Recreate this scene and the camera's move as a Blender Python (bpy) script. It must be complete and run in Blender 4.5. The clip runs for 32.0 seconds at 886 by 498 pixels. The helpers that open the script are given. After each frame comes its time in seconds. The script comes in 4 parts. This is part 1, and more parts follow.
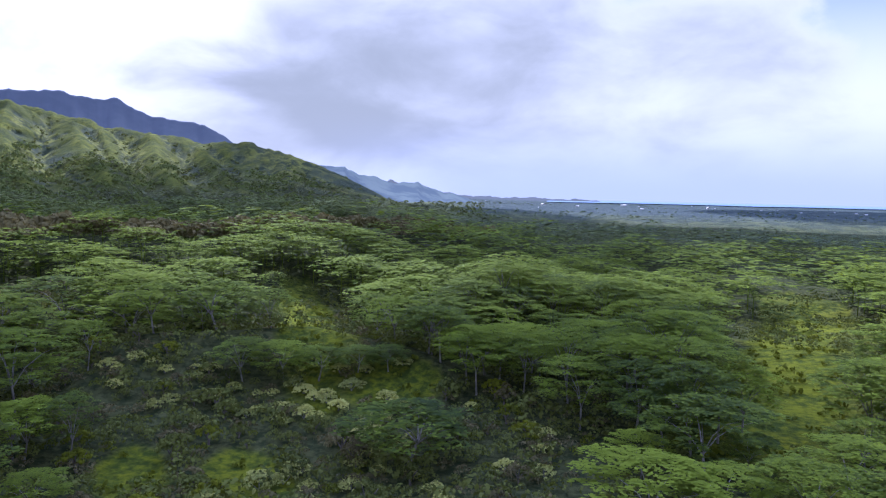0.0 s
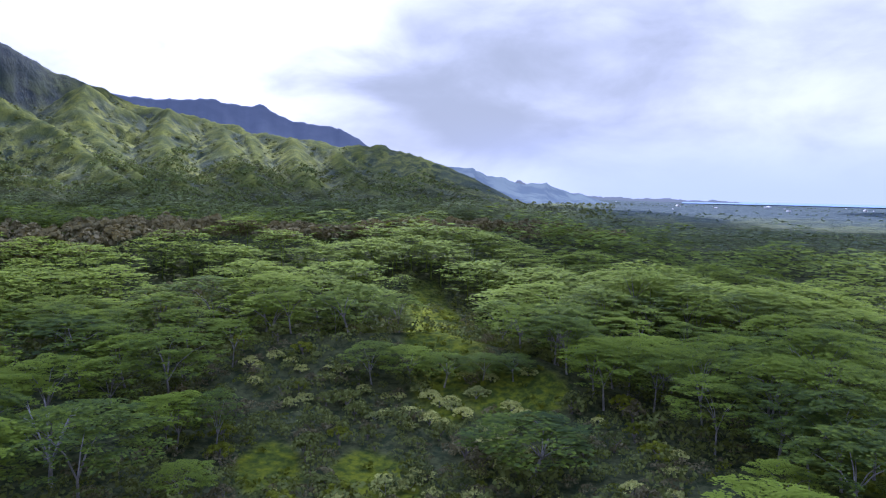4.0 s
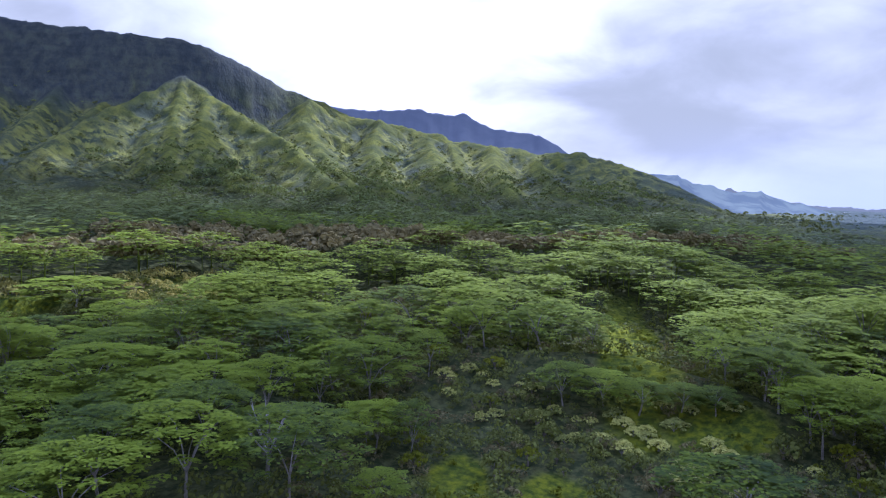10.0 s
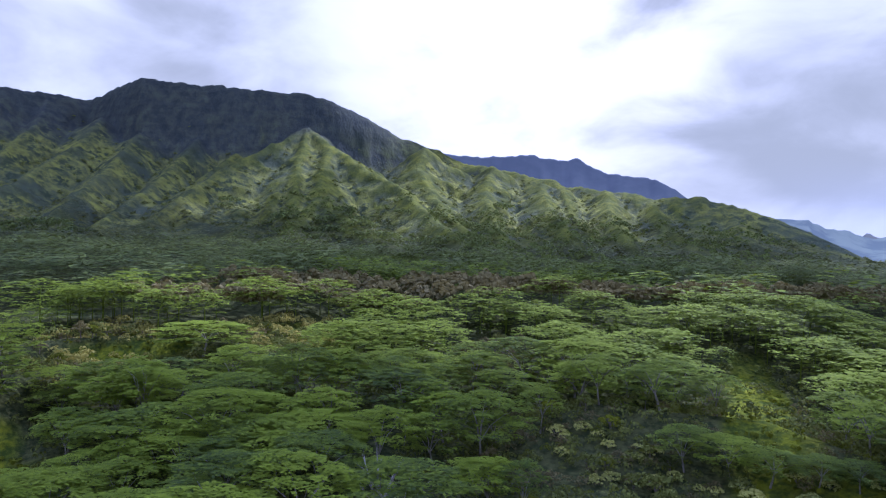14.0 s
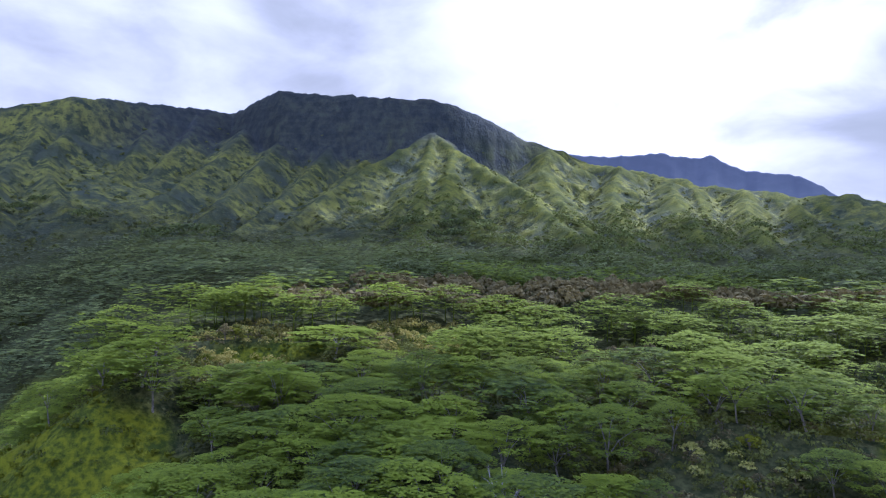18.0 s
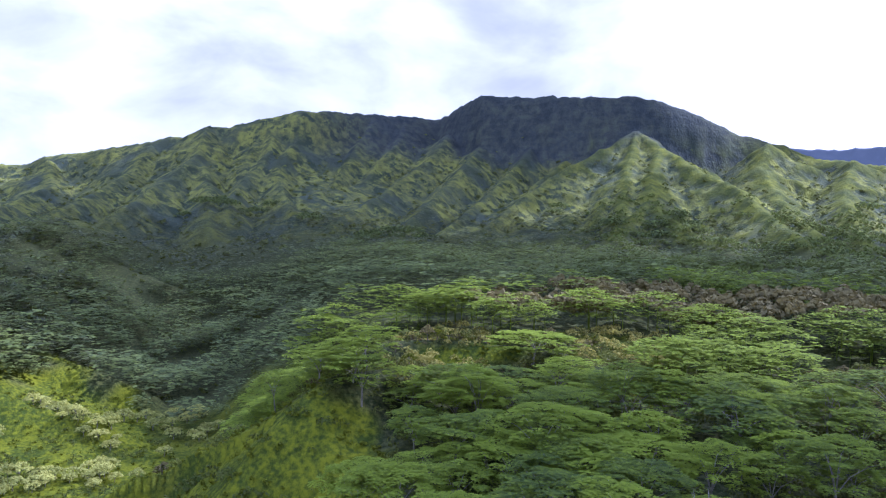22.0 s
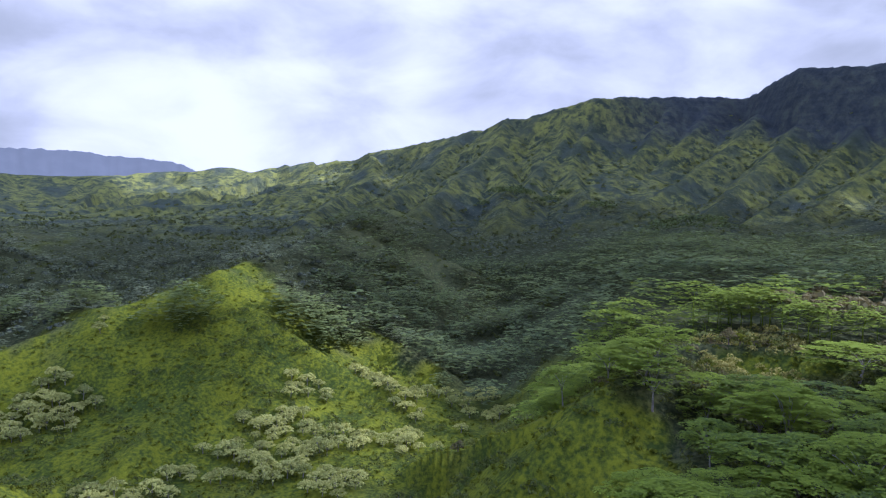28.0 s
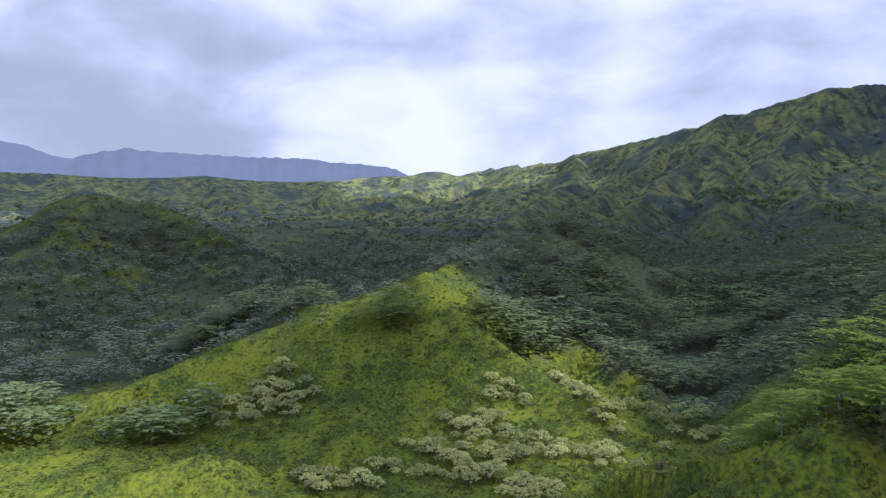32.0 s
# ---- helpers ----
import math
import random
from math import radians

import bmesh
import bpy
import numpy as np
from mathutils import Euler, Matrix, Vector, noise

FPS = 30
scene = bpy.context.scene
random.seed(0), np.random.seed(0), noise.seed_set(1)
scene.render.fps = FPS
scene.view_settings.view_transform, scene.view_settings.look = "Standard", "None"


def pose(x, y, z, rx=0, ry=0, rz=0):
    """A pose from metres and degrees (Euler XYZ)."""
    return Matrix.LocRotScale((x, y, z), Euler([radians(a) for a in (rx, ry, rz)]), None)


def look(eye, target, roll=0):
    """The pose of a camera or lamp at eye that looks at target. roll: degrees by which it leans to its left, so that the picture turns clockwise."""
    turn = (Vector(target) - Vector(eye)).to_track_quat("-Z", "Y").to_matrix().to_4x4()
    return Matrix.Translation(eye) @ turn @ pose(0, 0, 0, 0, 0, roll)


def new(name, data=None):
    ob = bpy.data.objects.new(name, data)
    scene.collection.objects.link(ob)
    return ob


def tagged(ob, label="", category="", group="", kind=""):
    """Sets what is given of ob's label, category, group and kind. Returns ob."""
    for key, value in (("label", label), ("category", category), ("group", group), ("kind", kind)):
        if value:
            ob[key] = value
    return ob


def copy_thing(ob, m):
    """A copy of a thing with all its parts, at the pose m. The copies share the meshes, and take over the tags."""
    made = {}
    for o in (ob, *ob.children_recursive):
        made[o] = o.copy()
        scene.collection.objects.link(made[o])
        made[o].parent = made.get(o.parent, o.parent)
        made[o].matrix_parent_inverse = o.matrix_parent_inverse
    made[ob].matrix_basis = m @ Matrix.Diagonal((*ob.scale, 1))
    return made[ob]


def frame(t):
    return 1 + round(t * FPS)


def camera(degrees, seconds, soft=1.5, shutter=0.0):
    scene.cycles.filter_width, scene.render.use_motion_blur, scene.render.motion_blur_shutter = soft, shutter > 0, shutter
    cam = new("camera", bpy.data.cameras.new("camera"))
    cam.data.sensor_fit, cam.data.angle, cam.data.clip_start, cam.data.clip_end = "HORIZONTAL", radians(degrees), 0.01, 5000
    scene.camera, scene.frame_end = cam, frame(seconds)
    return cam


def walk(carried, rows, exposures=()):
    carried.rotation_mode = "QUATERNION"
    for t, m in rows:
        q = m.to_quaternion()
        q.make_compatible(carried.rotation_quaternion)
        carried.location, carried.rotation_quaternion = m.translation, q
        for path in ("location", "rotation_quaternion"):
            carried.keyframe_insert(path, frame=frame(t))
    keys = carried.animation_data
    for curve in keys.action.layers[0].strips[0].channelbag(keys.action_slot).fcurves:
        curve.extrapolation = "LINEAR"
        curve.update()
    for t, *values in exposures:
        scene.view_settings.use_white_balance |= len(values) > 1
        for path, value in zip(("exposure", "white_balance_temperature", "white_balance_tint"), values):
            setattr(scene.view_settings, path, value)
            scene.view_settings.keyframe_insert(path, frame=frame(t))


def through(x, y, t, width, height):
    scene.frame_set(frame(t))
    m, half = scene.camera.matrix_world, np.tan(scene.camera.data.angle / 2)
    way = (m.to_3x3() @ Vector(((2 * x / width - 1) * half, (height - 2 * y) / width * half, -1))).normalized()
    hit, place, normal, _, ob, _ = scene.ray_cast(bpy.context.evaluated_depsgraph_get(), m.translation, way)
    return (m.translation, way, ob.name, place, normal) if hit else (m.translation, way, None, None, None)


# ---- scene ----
# One valley under a broken trade-wind sky: the camera rises slowly over a forest and turns to its left.
cam = camera(64.19, 32.0, soft=1.2)

# seconds, place, heading (degrees to the left of +y), tilt, lean
PATH = [
(0, 0.00, 0.00, 100.00, 17.283, -4.546, 1.15), (0.5, 0.02, 0.06, 100.27, 18.680, -4.587, 1.14), (1, 0.04, 0.12, 100.53, 19.817, -4.615, 1.07),
(1.5, 0.02, 0.18, 100.79, 21.128, -4.624, 1.09), (2, 0.01, 0.23, 101.04, 22.494, -4.647, 1.06), (2.5, -0.03, 0.29, 101.26, 23.769, -4.661, 1.05),
(3, -0.08, 0.35, 101.49, 25.036, -4.689, 1.07), (3.5, -0.13, 0.43, 101.69, 26.315, -4.699, 1.11), (5.5, -0.36, 0.75, 102.41, 31.558, -4.754, 1.24),
(6, -0.42, 0.83, 102.61, 32.957, -4.781, 1.28), (6.5, -0.48, 0.89, 102.83, 34.260, -4.812, 1.34), (7, -0.53, 0.95, 103.05, 35.545, -4.845, 1.36),
(7.5, -0.55, 0.99, 103.30, 36.838, -4.884, 1.39), (8, -0.57, 1.03, 103.54, 38.236, -4.896, 1.46), (8.5, -0.56, 1.05, 103.80, 39.528, -4.903, 1.50),
(9, -0.55, 1.07, 104.06, 40.780, -4.914, 1.59), (9.5, -0.52, 1.09, 104.33, 42.046, -4.905, 1.64), (10, -0.49, 1.11, 104.59, 43.438, -4.573, 1.61),
(10.5, -0.45, 1.14, 104.85, 44.761, -3.963, 1.60), (11, -0.45, 1.18, 105.09, 46.052, -3.143, 1.64), (11.5, -0.47, 1.22, 105.30, 47.345, -2.200, 1.60),
(12, -0.55, 1.24, 105.50, 48.619, -1.311, 1.59), (12.5, -0.66, 1.24, 105.71, 49.579, -1.135, 1.61), (13, -0.79, 1.27, 105.96, 50.534, -1.175, 1.63),
(13.5, -0.93, 1.32, 106.22, 51.508, -1.183, 1.67), (14, -1.07, 1.36, 106.49, 52.573, -1.202, 1.67), (14.5, -1.16, 1.39, 106.74, 53.546, -1.225, 1.67),
(16.5, -1.33, 1.46, 107.62, 57.651, -1.271, 1.41), (17, -1.38, 1.52, 107.82, 58.679, -1.252, 1.35), (17.5, -1.44, 1.62, 108.02, 60.262, -1.283, 1.30),
(18, -1.53, 1.74, 108.22, 62.650, -1.292, 1.26), (18.5, -1.63, 1.87, 108.43, 64.892, -1.335, 1.25), (19, -1.74, 1.99, 108.63, 67.148, -1.380, 1.25),
(19.5, -1.83, 2.11, 108.82, 69.330, -1.412, 1.30), (20, -1.93, 2.22, 109.01, 71.374, -1.456, 1.31), (20.5, -2.05, 2.31, 109.17, 73.151, -1.490, 1.29),
(21, -2.18, 2.40, 109.33, 74.971, -1.497, 1.27), (21.5, -2.36, 2.47, 109.51, 76.782, -1.533, 1.31), (22, -2.55, 2.53, 109.69, 78.740, -1.570, 1.32),
(22.5, -2.79, 2.58, 109.89, 80.562, -1.628, 1.39), (23, -3.03, 2.62, 110.08, 82.407, -1.673, 1.40), (23.5, -3.29, 2.67, 110.25, 84.306, -1.739, 1.41),
(24, -3.54, 2.72, 110.43, 86.351, -1.850, 1.35), (24.5, -3.83, 2.77, 110.61, 88.307, -2.093, 1.42), (25, -4.11, 2.83, 110.80, 90.245, -2.383, 1.44),
(25.5, -4.42, 2.87, 110.98, 92.162, -2.664, 1.41), (27.5, -5.70, 2.98, 111.71, 100.017, -3.091, 1.38), (28, -6.03, 3.00, 111.92, 102.119, -3.131, 1.39),
(28.5, -6.35, 3.03, 112.18, 104.071, -3.171, 1.38), (29, -6.67, 3.07, 112.44, 106.023, -3.204, 1.42), (29.5, -6.97, 3.12, 112.71, 108.006, -3.241, 1.41),
(30, -7.27, 3.16, 112.99, 110.201, -3.257, 1.38), (30.5, -7.54, 3.24, 113.26, 112.284, -3.295, 1.41), (31, -7.82, 3.32, 113.53, 114.351, -3.331, 1.41),
(31.5, -8.09, 3.40, 113.80, 116.458, -3.350, 1.33), (32, -8.36, 3.49, 114.07, 118.521, -3.377, 1.32)
]


def aim(x, y, z, heading, tilt, lean):
    a, e = radians(heading), radians(tilt)
    way = Vector((-math.sin(a) * math.cos(e), math.cos(a) * math.cos(e), math.sin(e)))
    return look((x, y, z), Vector((x, y, z)) + 100 * way, lean)


walk(cam, [(row[0], aim(*row[1:])) for row in PATH], exposures=[(0.0, 1.22, 4850.0, 37.0), (9.0, 1.40, 4850.0, 37.0), (12.5, 1.18, 4850.0, 37.0), (17.0, 1.24, 4850.0, 37.0), (20.0, 1.54, 4850.0, 37.0), (23.0, 1.64, 4850.0, 37.0), (25.5, 1.44, 4850.0, 37.0), (28.0, 1.23, 4850.0, 37.0), (32.0, 1.16, 4850.0, 37.0)])

# ---- world, sun ----
SUN_AZ, SUN_EL = 24.0, 44.0          # degrees to the left of +y, degrees up


def bearing(az, dist):
    """Plan place at a bearing (degrees to the left of +y) and a distance from the start."""
    a = np.radians(az)
    return -np.sin(a) * dist, np.cos(a) * dist


SUN_WAY = Vector((*bearing(SUN_AZ, math.cos(radians(SUN_EL))), math.sin(radians(SUN_EL))))


class Nodes:
    """Short hand for a node tree."""

    def __init__(self, tree):
        self.tree = tree
        tree.nodes.clear()

    def add(self, kind, inputs=None, **settings):
        node = self.tree.nodes.new(kind)
        for key, value in settings.items():
            setattr(node, key, value)
        for key, value in (inputs or {}).items():
            self.plug(value, node.inputs[key])
        return node

    def plug(self, value, socket):
        if isinstance(value, bpy.types.NodeSocket):
            self.tree.links.new(value, socket)
        else:
            socket.default_value = value

    def math(self, op, a, b=0.0, clamp=False):
        node = self.add("ShaderNodeMath", {0: a, 1: b}, operation=op, use_clamp=clamp)
        return node.outputs[0]

    def span(self, value, lo, hi, to_lo=0.0, to_hi=1.0):
        node = self.add("ShaderNodeMapRange", {"Value": value, "From Min": lo, "From Max": hi, "To Min": to_lo, "To Max": to_hi}, interpolation_type="SMOOTHSTEP")
        return node.outputs[0]

    def mix(self, fac, a, b, blend="MIX"):
        node = self.add("ShaderNodeMix", {0: fac, 6: a, 7: b}, data_type="RGBA", blend_type=blend)
        return node.outputs[2]

    def noise(self, vector, scale, detail=4.0, rough=0.55, distort=0.0):
        node = self.add("ShaderNodeTexNoise", {"Vector": vector, "Scale": scale, "Detail": detail, "Roughness": rough, "Distortion": distort})
        return node.outputs["Fac"]


def rgb(r, g, b):
    return (r, g, b, 1.0)


world = bpy.data.worlds.new("cloudy_sky")
scene.world = world
world.use_nodes = True
n = Nodes(world.node_tree)
way = n.add("ShaderNodeTexCoord").outputs["Generated"]
sky = n.add("ShaderNodeTexSky", sky_type="NISHITA", sun_disc=False, sun_elevation=radians(SUN_EL), sun_rotation=radians(-SUN_AZ), altitude=150.0).outputs[0]
axes = n.add("ShaderNodeSeparateXYZ", {0: way})
up = n.math("MAXIMUM", axes.outputs[2], 0.0)
# heaped clouds: soft lumps, a little wider than high
deck = n.add("ShaderNodeMapping", {"Vector": way, "Scale": (1.0, 1.0, 2.1), "Location": (0.4, 1.3, 0.0)}).outputs[0]
big = n.noise(deck, 2.3, 2.0, 0.5, 0.3)
fine = n.noise(deck, 5.2, 6.0, 0.52, 0.25)


def lump(az, el, inner, outer):
    """1 in the middle of a round part of the sky, 0 beyond it: degrees."""
    there = (*bearing(az, math.cos(radians(el))), math.sin(radians(el)))
    close = n.add("ShaderNodeVectorMath", {0: way, 1: there}, operation="DOT_PRODUCT").outputs["Value"]
    return n.span(close, math.cos(radians(outer)), math.cos(radians(inner)))


body = n.math("ADD", n.math("MULTIPLY", big, 0.55), n.math("MULTIPLY", fine, 0.45))
for az, el, outer, weight in ((49, 6, 15, 0.06), (45, 17, 15, -0.04), (48.5, 12.5, 7, -0.07), (92, 13, 13, 0.05), (72, 14, 11, 0.07), (113, 13, 9, 0.10), (142, 8, 14, 0.08), (17, 14, 14, 0.05), (114, 7, 12, -0.07), (1, 8, 12, -0.07), (100, 5, 9, -0.05)):
    body = n.math("ADD", body, n.math("MULTIPLY", lump(az, el, 0, outer), weight))
thin = n.math("MULTIPLY", lump(46, 17, 3, 19), n.span(body, 0.62, 0.44))
grey = n.mix(n.span(body, 0.38, 0.66), rgb(1.02, 1.03, 0.92), rgb(0.50, 0.525, 0.45))
grey = n.mix(n.math("MULTIPLY", thin, 0.9), grey, rgb(1.35, 1.3, 1.22))
blue = n.add("ShaderNodeVectorMath", {0: sky, 1: (0.10, 0.10, 0.10)}, operation="MULTIPLY").outputs[0]
seaward = n.add("ShaderNodeVectorMath", {0: way, 1: (*bearing(-14.0, 1.0), 0.0)}, operation="DOT_PRODUCT").outputs["Value"]
clear = n.math("MULTIPLY", n.span(seaward, 0.66, 0.95), n.span(up, 0.12, 0.0))
low = n.mix(clear, grey, rgb(0.64, 0.71, 0.80))
gap = n.math("MULTIPLY", n.span(seaward, 0.80, 0.97), n.math("MULTIPLY", n.span(body, 0.47, 0.40), n.span(up, 0.12, 0.3)))
whole = n.mix(gap, low, blue)
# a clouded sky is brightest overhead
zenith = n.span(up, 0.34, 0.95, 1.0, 2.4)
whole = n.mix(n.span(up, 0.40, 0.75, 0.0, 0.9), whole, n.add("ShaderNodeVectorMath", {0: whole, 1: (0.86, 0.96, 1.42)}, operation="MULTIPLY").outputs[0])
whole = n.add("ShaderNodeVectorMath", {0: whole, "Scale": zenith}, operation="SCALE").outputs[0]
n.add("ShaderNodeOutputWorld", {0: n.add("ShaderNodeBackground", {"Color": whole, "Strength": 0.43}).outputs[0]})

sun = new("sun", bpy.data.lights.new("sun", "SUN"))
sun.data.energy, sun.data.angle, sun.data.color = 4.1, radians(1.6), (1.0, 0.93, 0.78)
sun.matrix_world = look(SUN_WAY * 3000, (0, 0, 0))

# ---- materials ----


def material(name):
    m = bpy.data.materials.new(name)
    m.use_nodes = True
    return m, Nodes(m.node_tree)


def foliage(name, dark, light, through=0.3, patch=0.07, rough=0.55):
    """Leaves: reflect and let light through; vary by tree, by patch and by leaf."""
    m, n = material(name)
    place = n.add("ShaderNodeNewGeometry")
    island = place.outputs["Random Per Island"]
    one = n.add("ShaderNodeObjectInfo").outputs["Random"]
    where = n.noise(place.outputs["Position"], patch, 3.0)
    fac = n.math("ADD", n.math("MULTIPLY", island, 0.42), n.math("ADD", n.math("MULTIPLY", where, 0.6), n.math("MULTIPLY", one, 0.45)))
    colour = n.mix(n.span(fac, 0.26, 0.98), dark, light)
    leaf = n.add("ShaderNodeBsdfPrincipled", {"Base Color": colour, "Roughness": 0.8, "Specular IOR Level": 0.05}).outputs[0]
    glow = n.add("ShaderNodeBsdfTranslucent", {"Color": n.mix(0.5, colour, rgb(light[0] * 1.9, light[1] * 1.7, light[2]))}).outputs[0]
    n.add("ShaderNodeOutputMaterial", {0: n.add("ShaderNodeMixShader", {0: through, 1: leaf, 2: glow}).outputs[0]})
    return m


def bark(name, dark, light, scale=3.0):
    m, n = material(name)
    place = n.add("ShaderNodeTexCoord").outputs["Object"]
    tall = n.add("ShaderNodeMapping", {"Vector": place, "Scale": (1.0, 1.0, 0.25)}).outputs[0]
    grain = n.noise(tall, scale, 5.0)
    blotch = n.noise(place, 0.6, 2.0)
    colour = n.mix(n.span(n.math("ADD", n.math("MULTIPLY", grain, 0.6), n.math("MULTIPLY", blotch, 0.4)), 0.35, 0.65), dark, light)
    bump = n.add("ShaderNodeBump", {"Height": grain, "Strength": 0.5, "Distance": 0.05}).outputs[0]
    n.add("ShaderNodeOutputMaterial", {0: n.add("ShaderNodeBsdfPrincipled", {"Base Color": colour, "Roughness": 0.85, "Normal": bump}).outputs[0]})
    return m


LEAF_ALBIZIA = foliage("albizia_leaf", rgb(0.030, 0.050, 0.018), rgb(0.150, 0.204, 0.016), 0.34)
LEAF_KUKUI = foliage("kukui_leaf", rgb(0.095, 0.125, 0.038), rgb(0.38, 0.39, 0.105), 0.25)
LEAF_BROWN = foliage("paperbark_leaf", rgb(0.044, 0.044, 0.024), rgb(0.135, 0.120, 0.050), 0.2)
LEAF_SHRUB = foliage("shrub_leaf", rgb(0.028, 0.040, 0.014), rgb(0.105, 0.122, 0.026), 0.22)
LEAF_FERN = foliage("fern_leaf", rgb(0.048, 0.064, 0.007), rgb(0.122, 0.138, 0.008), 0.22)
LEAF_OLIVE = foliage("olive_leaf", rgb(0.070, 0.072, 0.022), rgb(0.215, 0.205, 0.050), 0.25)
# leaves of distant slopes: air haze put into the colour as blue
LEAF_FAR_HAZE = foliage("far_leaf_haze", rgb(0.055, 0.070, 0.058), rgb(0.125, 0.145, 0.066), 0.2, 0.06)
# duller, bluer copy of the albizia leaf: shade and haze in its colour
LEAF_SHADE = foliage("shaded_albizia_leaf", rgb(0.036, 0.054, 0.028), rgb(0.118, 0.150, 0.040), 0.25, 0.07)
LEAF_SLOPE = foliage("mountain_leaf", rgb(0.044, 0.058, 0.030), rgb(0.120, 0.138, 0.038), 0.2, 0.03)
# leaves of the plain: bluer still, for the haze over the coast
LEAF_PLAIN_HAZE = foliage("plain_leaf_haze", rgb(0.045, 0.068, 0.055), rgb(0.105, 0.14, 0.075), 0.2, 0.01)
BARK_PALE = bark("pale_bark", rgb(0.10, 0.09, 0.075), rgb(0.25, 0.23, 0.20))
BARK_DARK = bark("dark_bark", rgb(0.07, 0.06, 0.05), rgb(0.17, 0.14, 0.11))


def ground_material():
    """Grass and fern where the land is open, dark litter under trees, brush and rock on the steep slopes; far land
    tinted with haze.
    """
    m, n = material("ground")
    place = n.add("ShaderNodeNewGeometry").outputs["Position"]
    tall = n.add("ShaderNodeMapping", {"Vector": place, "Scale": (1.0, 1.0, 0.45)}).outputs[0]
    cover = n.add("ShaderNodeAttribute", attribute_name="cover", attribute_type="GEOMETRY")
    axes = n.add("ShaderNodeSeparateColor", {0: cover.outputs["Color"]})
    fine = n.noise(place, 0.55, 6.0, 0.65)
    mid = n.noise(tall, 0.045, 5.0, 0.6)
    wide = n.noise(tall, 0.009, 4.0, 0.55)
    grass = n.mix(n.span(n.math("ADD", n.math("MULTIPLY", fine, 0.6), n.math("MULTIPLY", mid, 0.4)), 0.40, 0.60), rgb(0.030, 0.046, 0.008), rgb(0.108, 0.122, 0.007))
    litter = n.mix(n.span(fine, 0.38, 0.62), rgb(0.022, 0.030, 0.012), rgb(0.060, 0.066, 0.024))
    brush = n.mix(n.span(n.math("ADD", n.math("MULTIPLY", fine, 0.35), n.math("MULTIPLY", mid, 0.65)), 0.38, 0.60), rgb(0.050, 0.062, 0.034), rgb(0.165, 0.176, 0.040))
    brush = n.mix(n.span(wide, 0.45, 0.65), brush, rgb(0.050, 0.064, 0.044))
    brush = n.mix(n.span(n.noise(place, 0.03, 6.0, 0.7), 0.51, 0.60), brush, rgb(0.036, 0.050, 0.030))
    strata = n.noise(n.add("ShaderNodeMapping", {"Vector": place, "Scale": (0.006, 0.006, 0.075)}).outputs[0], 1.0, 4.0, 0.6)
    # rock tones kept bluish: haze before the cliff put into the colour
    rock = n.mix(n.span(n.math("ADD", n.math("MULTIPLY", fine, 0.45), n.math("ADD", n.math("MULTIPLY", strata, 0.2), n.math("MULTIPLY", mid, 0.35))), 0.36, 0.66), rgb(0.022, 0.028, 0.036), rgb(0.058, 0.070, 0.066))
    colour = n.mix(axes.outputs[0], litter, grass)
    colour = n.mix(axes.outputs[1], colour, brush)
    colour = n.mix(axes.outputs[2], colour, rock)
    # distant ground turns blue-grey: haze put into the base colour
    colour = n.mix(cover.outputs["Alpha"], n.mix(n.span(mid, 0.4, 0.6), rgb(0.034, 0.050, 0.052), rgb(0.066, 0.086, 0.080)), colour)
    rough = n.noise(tall, 0.13, 5.0, 0.65)
    high = n.math("ADD", n.math("ADD", n.math("MULTIPLY", fine, 0.6), n.math("MULTIPLY", mid, 5.0)), n.math("MULTIPLY", n.math("MULTIPLY", rough, 5.0), axes.outputs[1]))
    bump = n.add("ShaderNodeBump", {"Height": high, "Strength": 0.9, "Distance": 1.0}).outputs[0]
    n.add("ShaderNodeOutputMaterial", {0: n.add("ShaderNodeBsdfPrincipled", {"Base Color": colour, "Roughness": 0.95, "Specular IOR Level": 0.02, "Normal": bump}).outputs[0]})
    return m


GROUND = ground_material()

# ---- the lie of the land ----


def lattice(ix, iy, seed):
    h = (ix.astype(np.int64) * 374761393 + iy.astype(np.int64) * 668265263 + seed * 974634777) & 0xFFFFFFFF
    h = ((h ^ (h >> 13)) * 1274126177) & 0xFFFFFFFF
    return ((h ^ (h >> 16)) & 0xFFFF) / 65535.0


def value_noise(x, y, seed=0):
    x, y = np.asarray(x, float), np.asarray(y, float)
    ix, iy = np.floor(x), np.floor(y)
    fx, fy = x - ix, y - iy
    fx, fy = fx * fx * (3 - 2 * fx), fy * fy * (3 - 2 * fy)
    a, b = lattice(ix, iy, seed), lattice(ix + 1, iy, seed)
    c, d = lattice(ix, iy + 1, seed), lattice(ix + 1, iy + 1, seed)
    return (a + (b - a) * fx) * (1 - fy) + (c + (d - c) * fx) * fy


def fbm(x, y, seed=0, octaves=4, ridged=False):
    total, weight, size = 0.0, 0.0, 1.0
    for k in range(octaves):
        v = value_noise(x / size + 17.3 * k, y / size - 9.1 * k, seed + k)
        v = 1 - abs(2 * v - 1) if ridged else v
        total, weight, size = total + v * size, weight + size, size * 0.5
    return total / weight


def smooth(v, lo, hi):
    t = np.clip((np.asarray(v, float) - lo) / (hi - lo), 0, 1)
    return t * t * (3 - 2 * t)


def line(points):
    """A line in plan from (bearing, distance, height) rows."""
    return np.array([(*bearing(a, d), z) for a, d, z in points])


